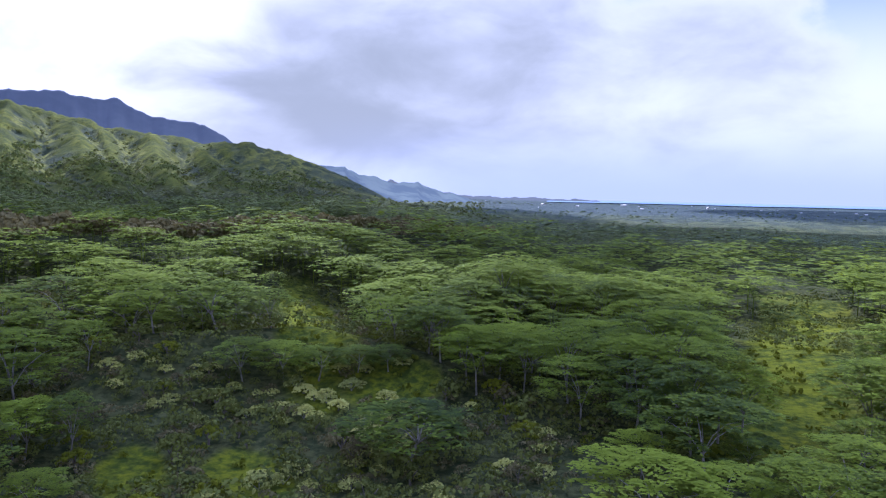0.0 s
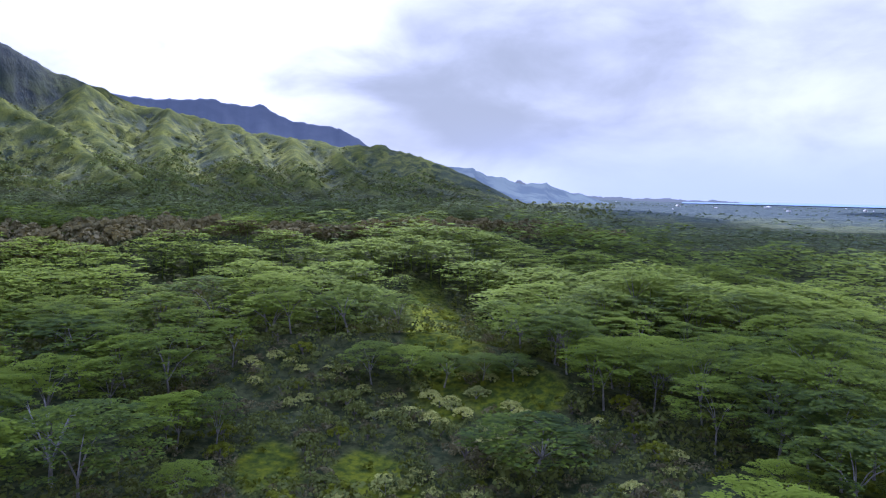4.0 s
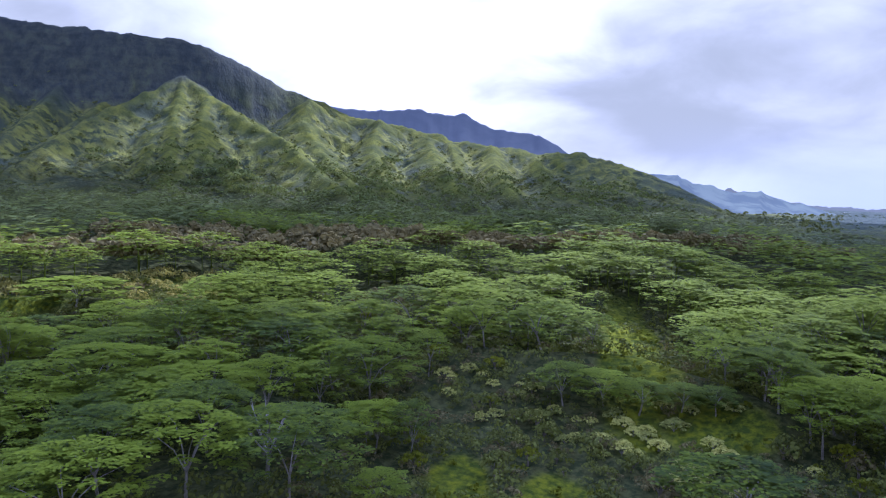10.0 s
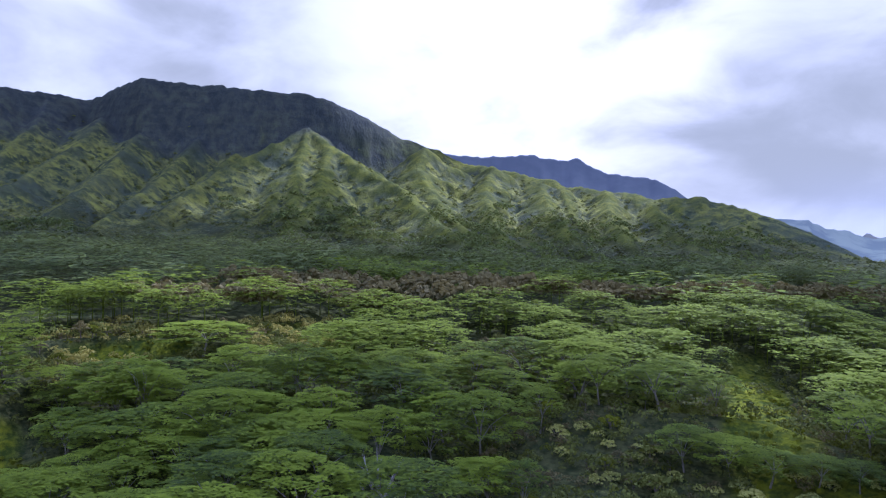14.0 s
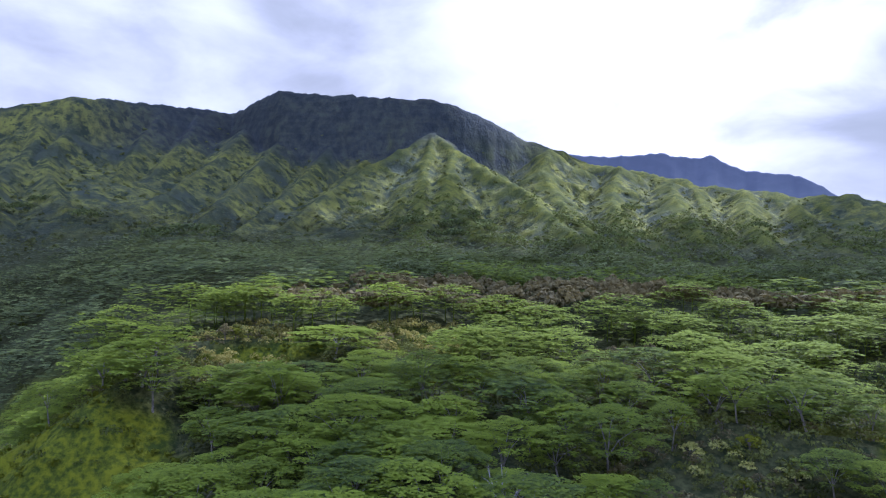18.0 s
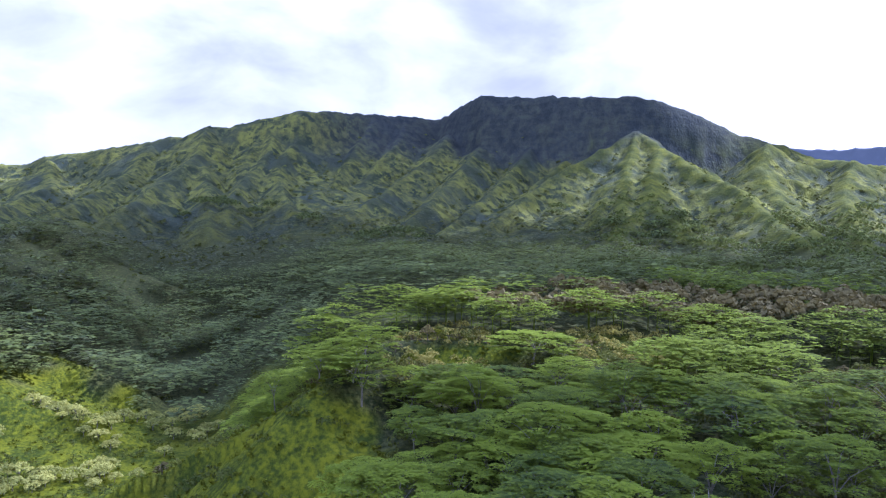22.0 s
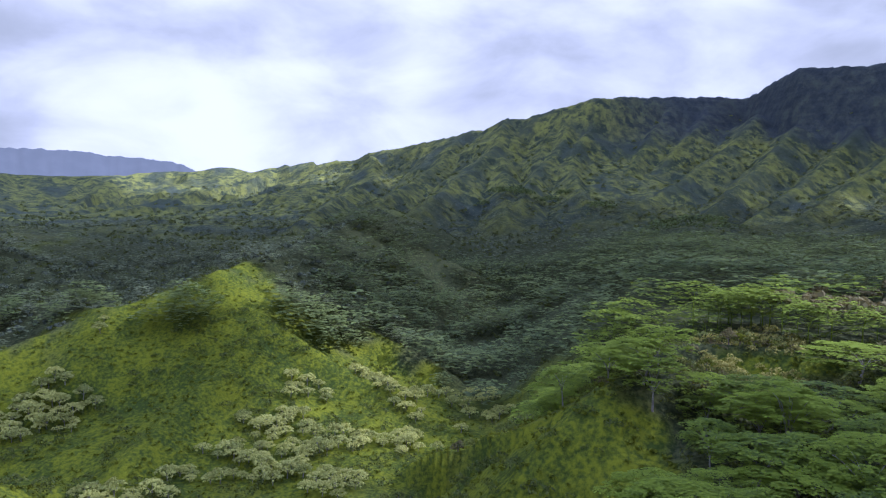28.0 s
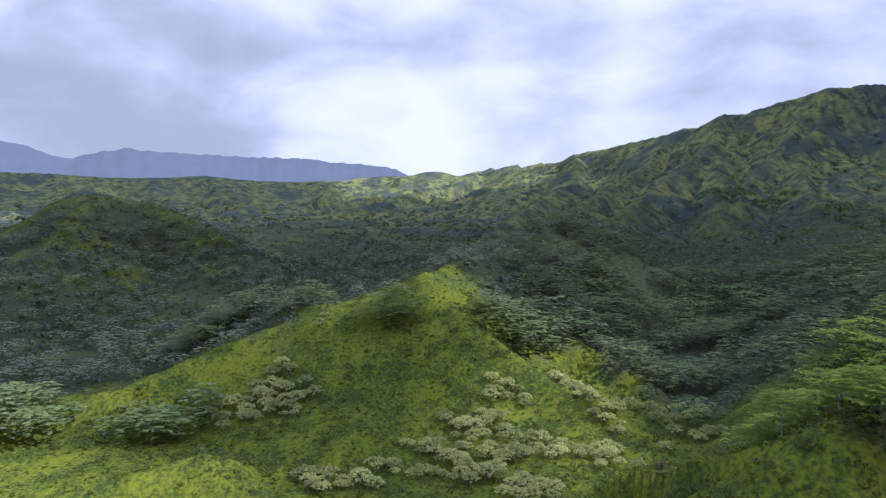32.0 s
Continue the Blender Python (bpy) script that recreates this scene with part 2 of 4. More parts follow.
def nearest(x, y, pts):
    """Distance to a line in plan, its height there, the run along it and the side."""
    best, high, run, side = np.full(x.shape, 1e9), np.zeros(x.shape), np.zeros(x.shape), np.zeros(x.shape)
    start = 0.0
    for p, q in zip(pts[:-1], pts[1:]):
        d = q[:2] - p[:2]
        length = math.hypot(*d)
        t = np.clip(((x - p[0]) * d[0] + (y - p[1]) * d[1]) / length ** 2, 0, 1)
        far = np.hypot(x - p[0] - t * d[0], y - p[1] - t * d[1])
        near = far < best
        best = np.where(near, far, best)
        high = np.where(near, p[2] + t * (q[2] - p[2]), high)
        run = np.where(near, start + t * length, run)
        start += length
    return best, high, run


# crests: bearing, distance, height
CREST = np.array([(10, 1450, 20), (15, 1500, 40), (19.7, 1560, 52), (22.9, 1620, 100), (27, 1680, 156), (29, 1700, 176), (33, 1760, 217), (36, 1800, 214), (39, 1850, 228), (43, 1950, 252), (46, 2050, 280), (49, 2150, 316), (52, 2230, 345), (54.4, 2220, 390), (57, 2180, 408), (59.2, 2130, 448), (61.2, 2110, 484), (63.6, 2120, 503), (67, 2130, 512), (72, 2200, 526), (75.8, 2250, 542), (77.6, 2350, 520), (79.3, 2480, 496),
                  (82, 2420, 492), (87, 2300, 484), (90, 2200, 458), (92.5, 2200, 432), (97, 2250, 403), (99.5, 2300, 372), (105, 2400, 328), (108, 2520, 308), (109.6, 2600, 282), (113.5, 2750, 284), (118, 2900, 262), (130, 3100, 235)], float)
PLATEAU = line([(109.5, 2600, 272), (111.8, 2700, 259), (113.4, 2720, 275), (114.1, 2750, 264), (117.7, 2850, 250), (120.3, 2900, 264), (123.8, 2950, 233), (127.2, 3000, 228), (131.3, 3000, 216), (134.4, 3000, 218), (137, 3000, 233), (142.2, 3000, 212), (152, 3000, 222), (165, 2900, 240)])
EAST_LOW = line([(10.2, 2950, 8), (13.9, 2900, 56), (16.6, 2800, 93), (18.5, 2750, 120), (19.4, 2700, 138), (21.2, 2650, 127), (23, 2600, 156), (24.2, 2550, 167), (25.3, 2500, 181), (27.5, 2500, 188), (31, 2450, 200)])
BACK = line([(31.4, 4300, 250), (34.4, 4300, 395), (35.6, 4350, 443), (36.6, 4400, 479), (38.4, 4400, 488), (39.6, 4450, 503), (40.6, 4450, 537), (42, 4450, 602), (42.8, 4450, 582), (44.8, 4400, 593), (45.8, 4400, 610), (47.2, 4400, 601), (50, 4400, 590), (54, 4400, 615), (60, 4300, 500)])
FAR_WEST = line([(118, 4400, 200), (120.6, 4450, 280), (121.9, 4500, 325), (123, 4550, 363), (125.6, 4600, 376), (129.7, 4600, 403), (133.3, 4600, 398), (138.8, 4550, 402), (142.7, 4500, 411), (144.9, 4500, 372), (146, 4500, 343), (147.4, 4500, 352), (149.1, 4500, 406), (150.5, 4500, 414), (158, 4500, 400)])
FAR_HILLS = line([(2, 4300, 62), (7.6, 4300, 76), (10.3, 4300, 79), (13, 4300, 85), (15.3, 4350, 85), (17.6, 4300, 105), (21, 4300, 158), (21.7, 4300, 174), (22.1, 4300, 149), (23.5, 4200, 90)])
# spurs that run down from the crests: rows of bearing, distance, height; and the fall of their sides
SPURS = [(line(q), fall) for q, fall in (
    ([(63.6, 1962, 383), (61.8, 1852, 329), (59.3, 1702, 262), (56.1, 1562, 204), (54.5, 1402, 157), (51.7, 1152, 107), (49.3, 900, 78)], 0.8),
    ([(63.6, 1962, 383), (65.2, 1902, 346), (68.4, 1782, 279), (71.5, 1622, 203), (73.7, 1432, 145), (75.9, 1202, 103)], 0.8),
    ([(63.6, 1962, 383), (64.2, 1762, 280), (64.5, 1502, 182), (64.8, 1152, 101), (63.5, 930, 80)], 0.9),
    ([(61.8, 1852, 329), (62.4, 1652, 243), (62.6, 1452, 175), (60.5, 1302, 133), (58.0, 1132, 99), (55.1, 972, 79), (52.5, 832, 70)], 0.75),
    ([(62.6, 1452, 175), (64.1, 1302, 129), (66.4, 1052, 84), (68.5, 860, 74)], 0.85),
    ([(54.2, 1982, 347), (54.8, 1832, 275), (53.7, 1652, 207), (52.4, 1432, 150), (49.6, 1132, 99), (46.8, 862, 70)], 0.8),
    ([(48.7, 1982, 298), (49.3, 1722, 212), (48.6, 1352, 129), (47.1, 1022, 86)], 0.8),
    ([(44.9, 1882, 250), (44.0, 1532, 167), (42.0, 1132, 103), (40.2, 882, 80)], 0.8),
    ([(39.6, 1802, 223), (39.2, 1432, 144), (37.3, 1032, 91)], 0.8),
    ([(75.9, 2082, 352), (77.4, 1882, 265), (79.1, 1682, 194), (81.2, 1352, 128)], 0.95),
    ([(71.6, 2082, 362), (73.3, 1882, 269), (75.1, 1682, 191), (78.2, 1302, 114)], 0.95),
    ([(78.5, 2232, 410), (80.0, 2022, 304), (83.0, 1771, 208), (85.9, 1521, 144), (88.2, 1221, 107)], 0.8),
    ([(69.0, 1952, 302), (71.1, 1802, 233), (73.7, 1582, 162)], 0.95),
    ([(88.4, 2281, 471), (90.3, 2101, 361), (92.0, 1901, 277), (91.6, 1651, 190), (90.4, 1381, 127)], 0.9),
    ([(92.6, 2241, 424), (94.1, 2001, 303), (94.7, 1701, 188), (95.1, 1351, 112)], 0.9),
    ([(97.2, 2191, 389), (97.6, 1951, 275), (96.8, 1601, 169), (97.1, 1251, 102)], 0.9),
    ([(84.3, 2331, 469), (85.5, 2181, 375), (86.7, 1981, 274), (88.3, 1701, 172)], 0.95),
    ([(81.8, 2402, 481), (82.6, 2201, 367), (84.7, 1951, 260)], 0.95),
    ([(97.3, 2206, 396), (97.9, 1956, 289), (100.4, 1706, 199), (103.4, 1406, 127), (106.5, 1086, 71)], 0.8),
    ([(101.2, 2246, 338), (102.3, 2006, 245), (104.9, 1706, 170), (109.3, 1305, 102)], 0.8),
    ([(107.9, 2385, 284), (107.6, 2105, 198), (110.3, 1705, 139), (113.8, 1285, 80)], 0.8),
    ([(92.3, 2207, 423), (92.6, 1967, 304), (94.8, 1706, 201), (96.0, 1356, 120)], 0.9),
    ([(43.2, 1851, 234), (42.2, 1531, 153), (39.9, 1181, 96), (37.6, 931, 72)], 0.75),
    ([(36.4, 1781, 202), (35.0, 1431, 131), (32.6, 1131, 91), (30.3, 881, 70)], 0.75),
    ([(30.4, 1681, 167), (29.0, 1331, 111), (26.7, 981, 79)], 0.75),
    ([(63.5, 2020, 392), (64.1, 1850, 305), (65.5, 1650, 213), (66.6, 1350, 127)], 0.9))]
# low ground in the west: a hill, grassy ridges, the shoulder below the grove; with the fall of their sides
HILLS = [(line(p), w) for p, w in (
    ([(156, 950, 40), (150.7, 1000, 62), (146.2, 1080, 112), (144.3, 1100, 117), (141.3, 1080, 110), (137, 1000, 82), (133.5, 900, 48), (131, 820, 30)], 0.42),
    ([(144.3, 1100, 117), (147, 900, 66), (149, 760, 34)], 0.42),
    ([(150.8, 420, 1), (141.7, 430, 10), (134.7, 450, 27), (126.8, 475, 47), (122, 485, 58), (119.1, 490, 67)], 0.78),
    ([(118.7, 484, 65), (117.5, 466, 52), (115.9, 448, 45), (112.2, 430, 30), (108.5, 415, 14), (104.8, 401, 8)], 1.0),
    ([(115.9, 448, 45), (117.9, 404, 25), (121.8, 364, 12), (125.1, 324, 5)], 0.8),
    ([(151, 290, 0), (141, 295, 7), (135.5, 300, 12), (130, 320, -4)], 0.6),
    ([(40, 185, 64), (28, 182, 65), (20, 166, 63), (12, 150, 58)], 0.45),
    ([(119.1, 490, 67), (114, 620, 74), (110, 800, 88), (106, 1050, 108)], 0.52),
    ([(126.8, 465, 48), (131, 560, 40), (133, 640, 26)], 0.6),
    ([(68, 258, 64), (73, 266, 67), (78, 272, 68), (83, 268, 66)], 0.9),
    ([(80, 240, 64), (86.5, 215, 65), (89, 204, 60), (92, 198, 51), (96, 190, 36), (101, 178, 16)], 0.62))]
VALLEY = line([(120, 150, -14), (112, 280, -6), (108, 350, -2), (103, 420, 4), (98, 500, 20), (95, 600, 38)])
SADDLE = line([(91, 285, 22), (95, 262, 8), (100, 240, -2), (108, 225, -8)])
HOLLOW = line([(165, 560, -10), (145, 640, -8), (136, 740, -2), (128, 860, 12), (121, 1100, 44)])


def height(x, y):
    """The height of the land, in metres."""
    x, y = np.asarray(x, float), np.asarray(y, float)
    dist = np.hypot(x, y)
    az = np.degrees(np.arctan2(-x, y))
    az = np.where(az < -90, az + 360, az)
    west = smooth(az, 85, 98)
    z = 56 - 62 * west * smooth(dist, 1150, 560) + 15 * smooth(dist, 215, 400) * (1 - west) * smooth(az, 5, 30)
    z = z + 7 * smooth(dist, 1500, 4000) * (1 - west)
    z = z + (fbm(x / 90, y / 90, 3) - 0.5) * 12 * smooth(dist, 4000, 1500) + (fbm(x / 48, y / 48, 4, 2) - 0.5) * 13 * smooth(dist, 170, 230) * smooth(dist, 900, 500) * (1 - west)
    # a gully with shrubs ahead of the start
    gx, gy = bearing(33, 120)
    z = z - 7 * np.exp(-(((x - gx) / 45) ** 2 + ((y - gy) / 38) ** 2))
    for axis, wide in ((VALLEY, 75), (SADDLE, 34), (HOLLOW, 130)):
        d, floor, _ = nearest(x, y, axis)
        z = z + (np.minimum(floor, z) - z) * np.exp(-(d / wide) ** 2)
    bumps = (fbm(x / 22, y / 22, 61, 3) - 0.5) * 5
    for crest, fall in HILLS:
        d, top, run = nearest(x, y, crest)
        side = top - fall * (0.66 + 0.68 * fbm((run + d * 0.35) / 34, d / 140, 5, 3)) * (np.sqrt(d * d + 5) - 2.2) + bumps * smooth(d, 0, 25)
        gain = side - z
        z = z + np.where(gain > -6, np.where(gain > 6, gain, (gain + 6) ** 2 / 24), 0)
    # the mountainside climbs from its foot to the crest, cut by gullies between ribs
    warp = (fbm(x / 300, y / 300, 11) - 0.5) * 340
    foot = 455 + 200 * west
    far, top = np.interp(az, CREST[:, 0], CREST[:, 1]), np.interp(az, CREST[:, 0], CREST[:, 2])
    lateral = az * 30
    top = top + (fbm(lateral / 40, lateral * 0, 8, 4) - 0.5) * 24 * smooth(top, 110, 200)
    t = (dist - foot) / (far - foot)
    span = np.maximum(top - z, 0) * smooth(az, 12, 18) * smooth(az, 126, 114)
    share = 0.72 - 0.17 * smooth(az, 50, 60) * smooth(az, 88, 81)
    rise = share * np.clip(t, 0, 1) ** 2.2 + (1 - share) * smooth(t, 0.87, 1.0)
    climb = span * np.where(t < 1, rise, np.exp(-np.maximum(t - 1, 0) * far / 260))
    middle = smooth(t, 0.10, 0.45) * smooth(t, 1.0, 0.82)
    rib = 0.55 * fbm((lateral + warp * smooth(t, 1.0, 0.5)) / 150, dist / 900, 21, 4, True) + 0.45 * fbm((lateral * 1.3 - warp * 0.7) / 75, dist / 520, 25, 4, True)
    tall = climb - (1 - rib) * np.minimum(0.12 * span, 42) * middle
    on = (dist > 760) & (dist < 2520) & (az > 20) & (az < 122)
    if on.any():
        sx, sy, base, best = x[on], y[on], z[on], tall[on]
        wander = (fbm(sx / 120, sy / 120, 29, 3) - 0.5) * 46
        for crest, fall in SPURS:
            d, top, run = nearest(sx, sy, crest)
            close = d < 340
            d, run, move = d[close], run[close], wander[close]
            d = np.abs(d + move * smooth(d, 8, 60))
            ravine = fbm((run + 0.55 * d + move) / 58, d / 260, 33, 3, True)
            side = top[close] - 0.74 * fall * (np.sqrt(d * d + 40) - 6.3) - (1 - ravine) * np.minimum(0.30 * d, 17) - base[close]
            best[close] = np.maximum(best[close], side)
        tall = tall.copy()
        tall[on] = best
    for crest, steep in ((PLATEAU, 300),):
        d, high, run = nearest(x, y, crest)
        cut = fbm((run + warp * smooth(d, 0, 500)) / 125, d / 1500 + 3, 22, 3, True) ** 1.4
        reach = (np.sqrt(d * d + 1600) - 40) / (steep * (0.42 + 1.55 * cut * smooth(d, 0, 160)))
        tall = np.maximum(tall, (high - z) * np.exp(-reach))
    tall = np.maximum(tall, 0)
    tall = tall + (fbm(x / 60, y / 60, 41, 4, True) - 0.6) * 17 * smooth(tall, 8, 90) * smooth(t, 1.0, 0.93)
    return z + tall


def ellipse(x, y, az, dist, along, across, turn=0.0):
    """1 inside an oval patch of the plan, 0 outside. along: half its length on the bearing az + turn."""
    cx, cy = bearing(az, dist)
    ux, uy = bearing(az + turn, 1.0)
    dx, dy = x - cx, y - cy
    u, v = dx * ux + dy * uy, dx * uy - dy * ux
    edge = (fbm(x / 14, y / 14, 51, 3) - 0.5) * 0.9
    return smooth(np.hypot(u / along, v / across) + edge, 1.15, 0.85)


# open ground: bearing, distance, half length, half width, turn
GRASS = ((28.2, 215, 66, 11, 2), (33, 122, 16, 7, 10), (41.5, 128, 14, 7, -5), (20.5, 152, 9, 12, 0), (-9, 210, 110, 15, -4),
         (92, 196, 13, 34, 4), (93, 184, 38, 34, 0), (102, 200, 75, 60, 0), (105, 380, 110, 46, 8), (118, 390, 140, 100, 20), (140, 350, 150, 100, 0), (133, 290, 90, 90, 0),
         (76, 262, 8, 24, 0), (62, 215, 5, 13, 0), (150, 300, 160, 100, 0), (119, 486, 16, 26, 0))
SHRUBS = ((34, 132, 34, 44, 0), (46, 172, 18, 11, 0), (20, 120, 14, 16, 0), (103, 240, 60, 26, 0), (80, 262, 22, 26, 0), (72, 262, 20, 40, 0), (65, 280, 14, 20, 0), (62, 232, 7, 22, 0))
BROWN = ((52, 372, 34, 130, 0), (30, 420, 30, 60, 0), (70, 330, 18, 40, 0), (20, 520, 30, 60, 0))
NO_TREES = ((28.2, 205, 76, 20, 2), (78, 256, 28, 46, 0), (92.5, 190, 44, 30, 0), (-9, 215, 110, 9, -4), (33, 118, 48, 50, 0), (10, 128, 18, 20, 0))
PALE = ((105.7, 408, 38, 11, 29), (114.6, 361, 14, 18, 0), (116.7, 322, 18, 26, 0), (109.5, 345, 12, 18, 0), (131.5, 398, 18, 28, 0), (100.5, 425, 12, 16, 0), (98, 450, 14, 12, 0), (97, 400, 10, 9, 0), (110, 300, 16, 16, 0), (126, 300, 12, 18, 0), (112.5, 400, 9, 12, 0), (103, 350, 12, 14, 0))
DARK = ((121.5, 452, 20, 22, 0), (128.5, 500, 16, 30, 0), (139, 392, 22, 22, 0), (136, 560, 30, 40, 0), (150, 420, 40, 30, 0), (112, 470, 30, 30, 0))


def inside(x, y, patches):
    out = np.zeros(np.shape(x))
    for p in patches:
        out = np.maximum(out, ellipse(x, y, *p))
    return out


# clearings without tall trees, as outlines of (bearing, distance): the shrubby gully, the hollow behind the big grove, the track, the bare slope in the east
GULLY = ((51, 104), (51, 134), (45.5, 141), (43, 160), (44.5, 196), (40, 184), (36, 174), (30, 158), (25.6, 153), (17.2, 147), (8, 142), (5, 126), (7, 96))
HOLLOW_WOOD = ((51.5, 285), (46.5, 300), (45, 241), (44, 222), (49.6, 222), (51.5, 258))
TRACK = ((30.4, 286), (28, 290), (25.6, 233), (23.6, 168), (19.5, 160), (19.3, 155), (25, 158), (29.0, 178))
SHRUB_FLAT = ((83, 228), (83.5, 298), (76, 302), (74, 262), (75, 224), (79, 219))
GROVE_GRASS = ((68.5, 300), (61.5, 318), (57.5, 303), (61.4, 285), (67, 256))
EAST_SLOPE = ((-6.5, 379), (-9.2, 410), (-12.8, 318), (-15.2, 278), (-15.5, 172), (-12.9, 112), (-9, 108), (-8.6, 171), (-7.6, 249))


def within(x, y, outline):
    """Whether plan places lie inside an outline."""
    px, py = bearing(*np.array(outline, float).T)
    out = np.zeros(np.shape(x), bool)
    for ax, ay, bx, by in zip(px, py, np.roll(px, -1), np.roll(py, -1)):
        if ay != by:
            out ^= ((ay > y) != (by > y)) & (x < (bx - ax) * (y - ay) / (by - ay) + ax)
    return out


def part(name, mesh, mat, parent=None, label=""):
    """Links mesh data as one object under a thing."""
    if not mesh.materials:
        mesh.materials.append(mat)
    ob = new(name, mesh)
    ob.parent = parent
    return tagged(ob, label=label)


def raw_mesh(name, verts, faces, mat=None, flat=True):
    """A mesh from arrays: verts (n, 3), faces (m, 3 or 4)."""
    mesh = bpy.data.meshes.new(name)
    verts, faces = np.asarray(verts, np.float32), np.asarray(faces, np.int32)
    side = faces.shape[1]
    mesh.vertices.add(len(verts))
    mesh.vertices.foreach_set("co", verts.ravel())
    mesh.loops.add(faces.size)
    mesh.loops.foreach_set("vertex_index", faces.ravel())
    mesh.polygons.add(len(faces))
    mesh.polygons.foreach_set("loop_start", np.arange(0, faces.size, side, dtype=np.int32))
    if not flat:
        mesh.polygons.foreach_set("use_smooth", np.ones(len(faces), bool))
    mesh.update(calc_edges=True)
    if mat:
        mesh.materials.append(mat)
    return mesh


def lay_ground():
    """One sheet from under the camera to the horizon."""
    bear = np.concatenate([np.arange(-36, 24, 0.3), np.arange(24, 122, 0.15), np.arange(122, 164, 0.3), np.arange(164, 324, 4.0)])
    dist = np.concatenate([[0.02, 15, 30, 45], np.geomspace(60, 1300, 175), np.geomspace(1310, 2600, 115), np.geomspace(2640, 4990, 24)])
    a, d = np.meshgrid(bear, dist)
    x, y = bearing(a, d)
    z = height(x, y)
    verts = np.stack([x, y, z], -1).reshape(-1, 3)
    cols = len(bear)
    i, j = np.meshgrid(np.arange(len(dist) - 1), np.arange(cols), indexing="ij")
    k = (j + 1) % cols
    faces = np.stack([i * cols + j, (i + 1) * cols + j, (i + 1) * cols + k, i * cols + k], -1).reshape(-1, 4)
    faces = faces[:, ::-1]
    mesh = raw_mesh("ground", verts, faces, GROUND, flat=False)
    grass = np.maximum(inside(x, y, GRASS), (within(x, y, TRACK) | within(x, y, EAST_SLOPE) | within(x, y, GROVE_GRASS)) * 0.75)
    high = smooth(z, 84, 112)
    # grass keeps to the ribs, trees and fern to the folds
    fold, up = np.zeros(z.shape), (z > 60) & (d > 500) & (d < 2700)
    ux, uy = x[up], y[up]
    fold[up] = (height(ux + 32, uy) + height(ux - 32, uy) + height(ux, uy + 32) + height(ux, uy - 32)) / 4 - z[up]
    # extra grass below bearing 70: sunlight on that face put into the cover
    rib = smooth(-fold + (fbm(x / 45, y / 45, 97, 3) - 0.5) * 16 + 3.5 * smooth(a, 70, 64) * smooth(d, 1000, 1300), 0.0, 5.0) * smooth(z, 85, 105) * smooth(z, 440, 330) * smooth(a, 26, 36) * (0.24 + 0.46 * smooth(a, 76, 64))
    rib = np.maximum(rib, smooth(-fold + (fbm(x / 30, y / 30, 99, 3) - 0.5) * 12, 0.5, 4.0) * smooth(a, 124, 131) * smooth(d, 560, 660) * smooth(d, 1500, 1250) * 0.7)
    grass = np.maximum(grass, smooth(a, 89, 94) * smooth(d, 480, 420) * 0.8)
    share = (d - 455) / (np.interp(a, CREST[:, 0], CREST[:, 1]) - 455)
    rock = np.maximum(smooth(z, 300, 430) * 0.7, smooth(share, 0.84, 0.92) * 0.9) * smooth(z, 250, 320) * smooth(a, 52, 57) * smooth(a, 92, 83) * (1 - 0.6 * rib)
    # where the haze tint covers the ground colour
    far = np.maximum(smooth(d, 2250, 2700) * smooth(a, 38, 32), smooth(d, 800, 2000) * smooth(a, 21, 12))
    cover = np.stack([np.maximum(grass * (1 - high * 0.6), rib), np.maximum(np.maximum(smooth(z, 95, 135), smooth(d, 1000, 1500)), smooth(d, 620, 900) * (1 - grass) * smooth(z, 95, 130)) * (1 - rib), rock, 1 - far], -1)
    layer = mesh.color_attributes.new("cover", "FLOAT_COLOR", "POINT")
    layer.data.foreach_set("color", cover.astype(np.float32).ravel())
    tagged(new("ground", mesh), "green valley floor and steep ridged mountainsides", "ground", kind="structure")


lay_ground()


def distant_range(name, crest, mat, steep, label):
    """A far range: crest, ribbed near face, back."""
    steps, drops = [], np.concatenate([[-160], np.linspace(0, 1, 16) ** 1.6 * 700])
    for p, q in zip(crest[:-1], crest[1:]):
        k = max(2, int(np.hypot(*(q - p)[:2]) / 14))
        steps.append(p + (q - p) * (np.arange(k) / k)[:, None])
    pts = np.concatenate(steps + [crest[-1:]])
    run = np.concatenate([[0], np.cumsum(np.hypot(*np.diff(pts[:, :2], axis=0).T))])
    toward = -pts[:, :2] / np.hypot(*pts[:, :2].T)[:, None]
    rows = []
    for d in drops:
        rib = fbm((run + 60 * np.sin(d / 150)) / 130, np.full(run.shape, d / 900 + 2), 71, 3, True)
        top = pts[:, 2] + (fbm(run / 40, run * 0, 73, 3) - 0.5) * 22
        z = 40 + (top - 40) * np.exp(-np.abs(d) / (steep * (0.9 + 0.3 * rib)))
        rows.append(np.stack([pts[:, 0] + toward[:, 0] * d, pts[:, 1] + toward[:, 1] * d, z], -1))
    n1, n0 = len(rows), len(pts)
    i, j = np.meshgrid(np.arange(n1 - 1), np.arange(n0 - 1), indexing="ij")
    faces = np.stack([i * n0 + j, (i + 1) * n0 + j, (i + 1) * n0 + j + 1, i * n0 + j + 1], -1).reshape(-1, 4)
    tagged(new(name, raw_mesh(name, np.concatenate(rows), faces, mat, False)), label, "mountains", kind="structure")


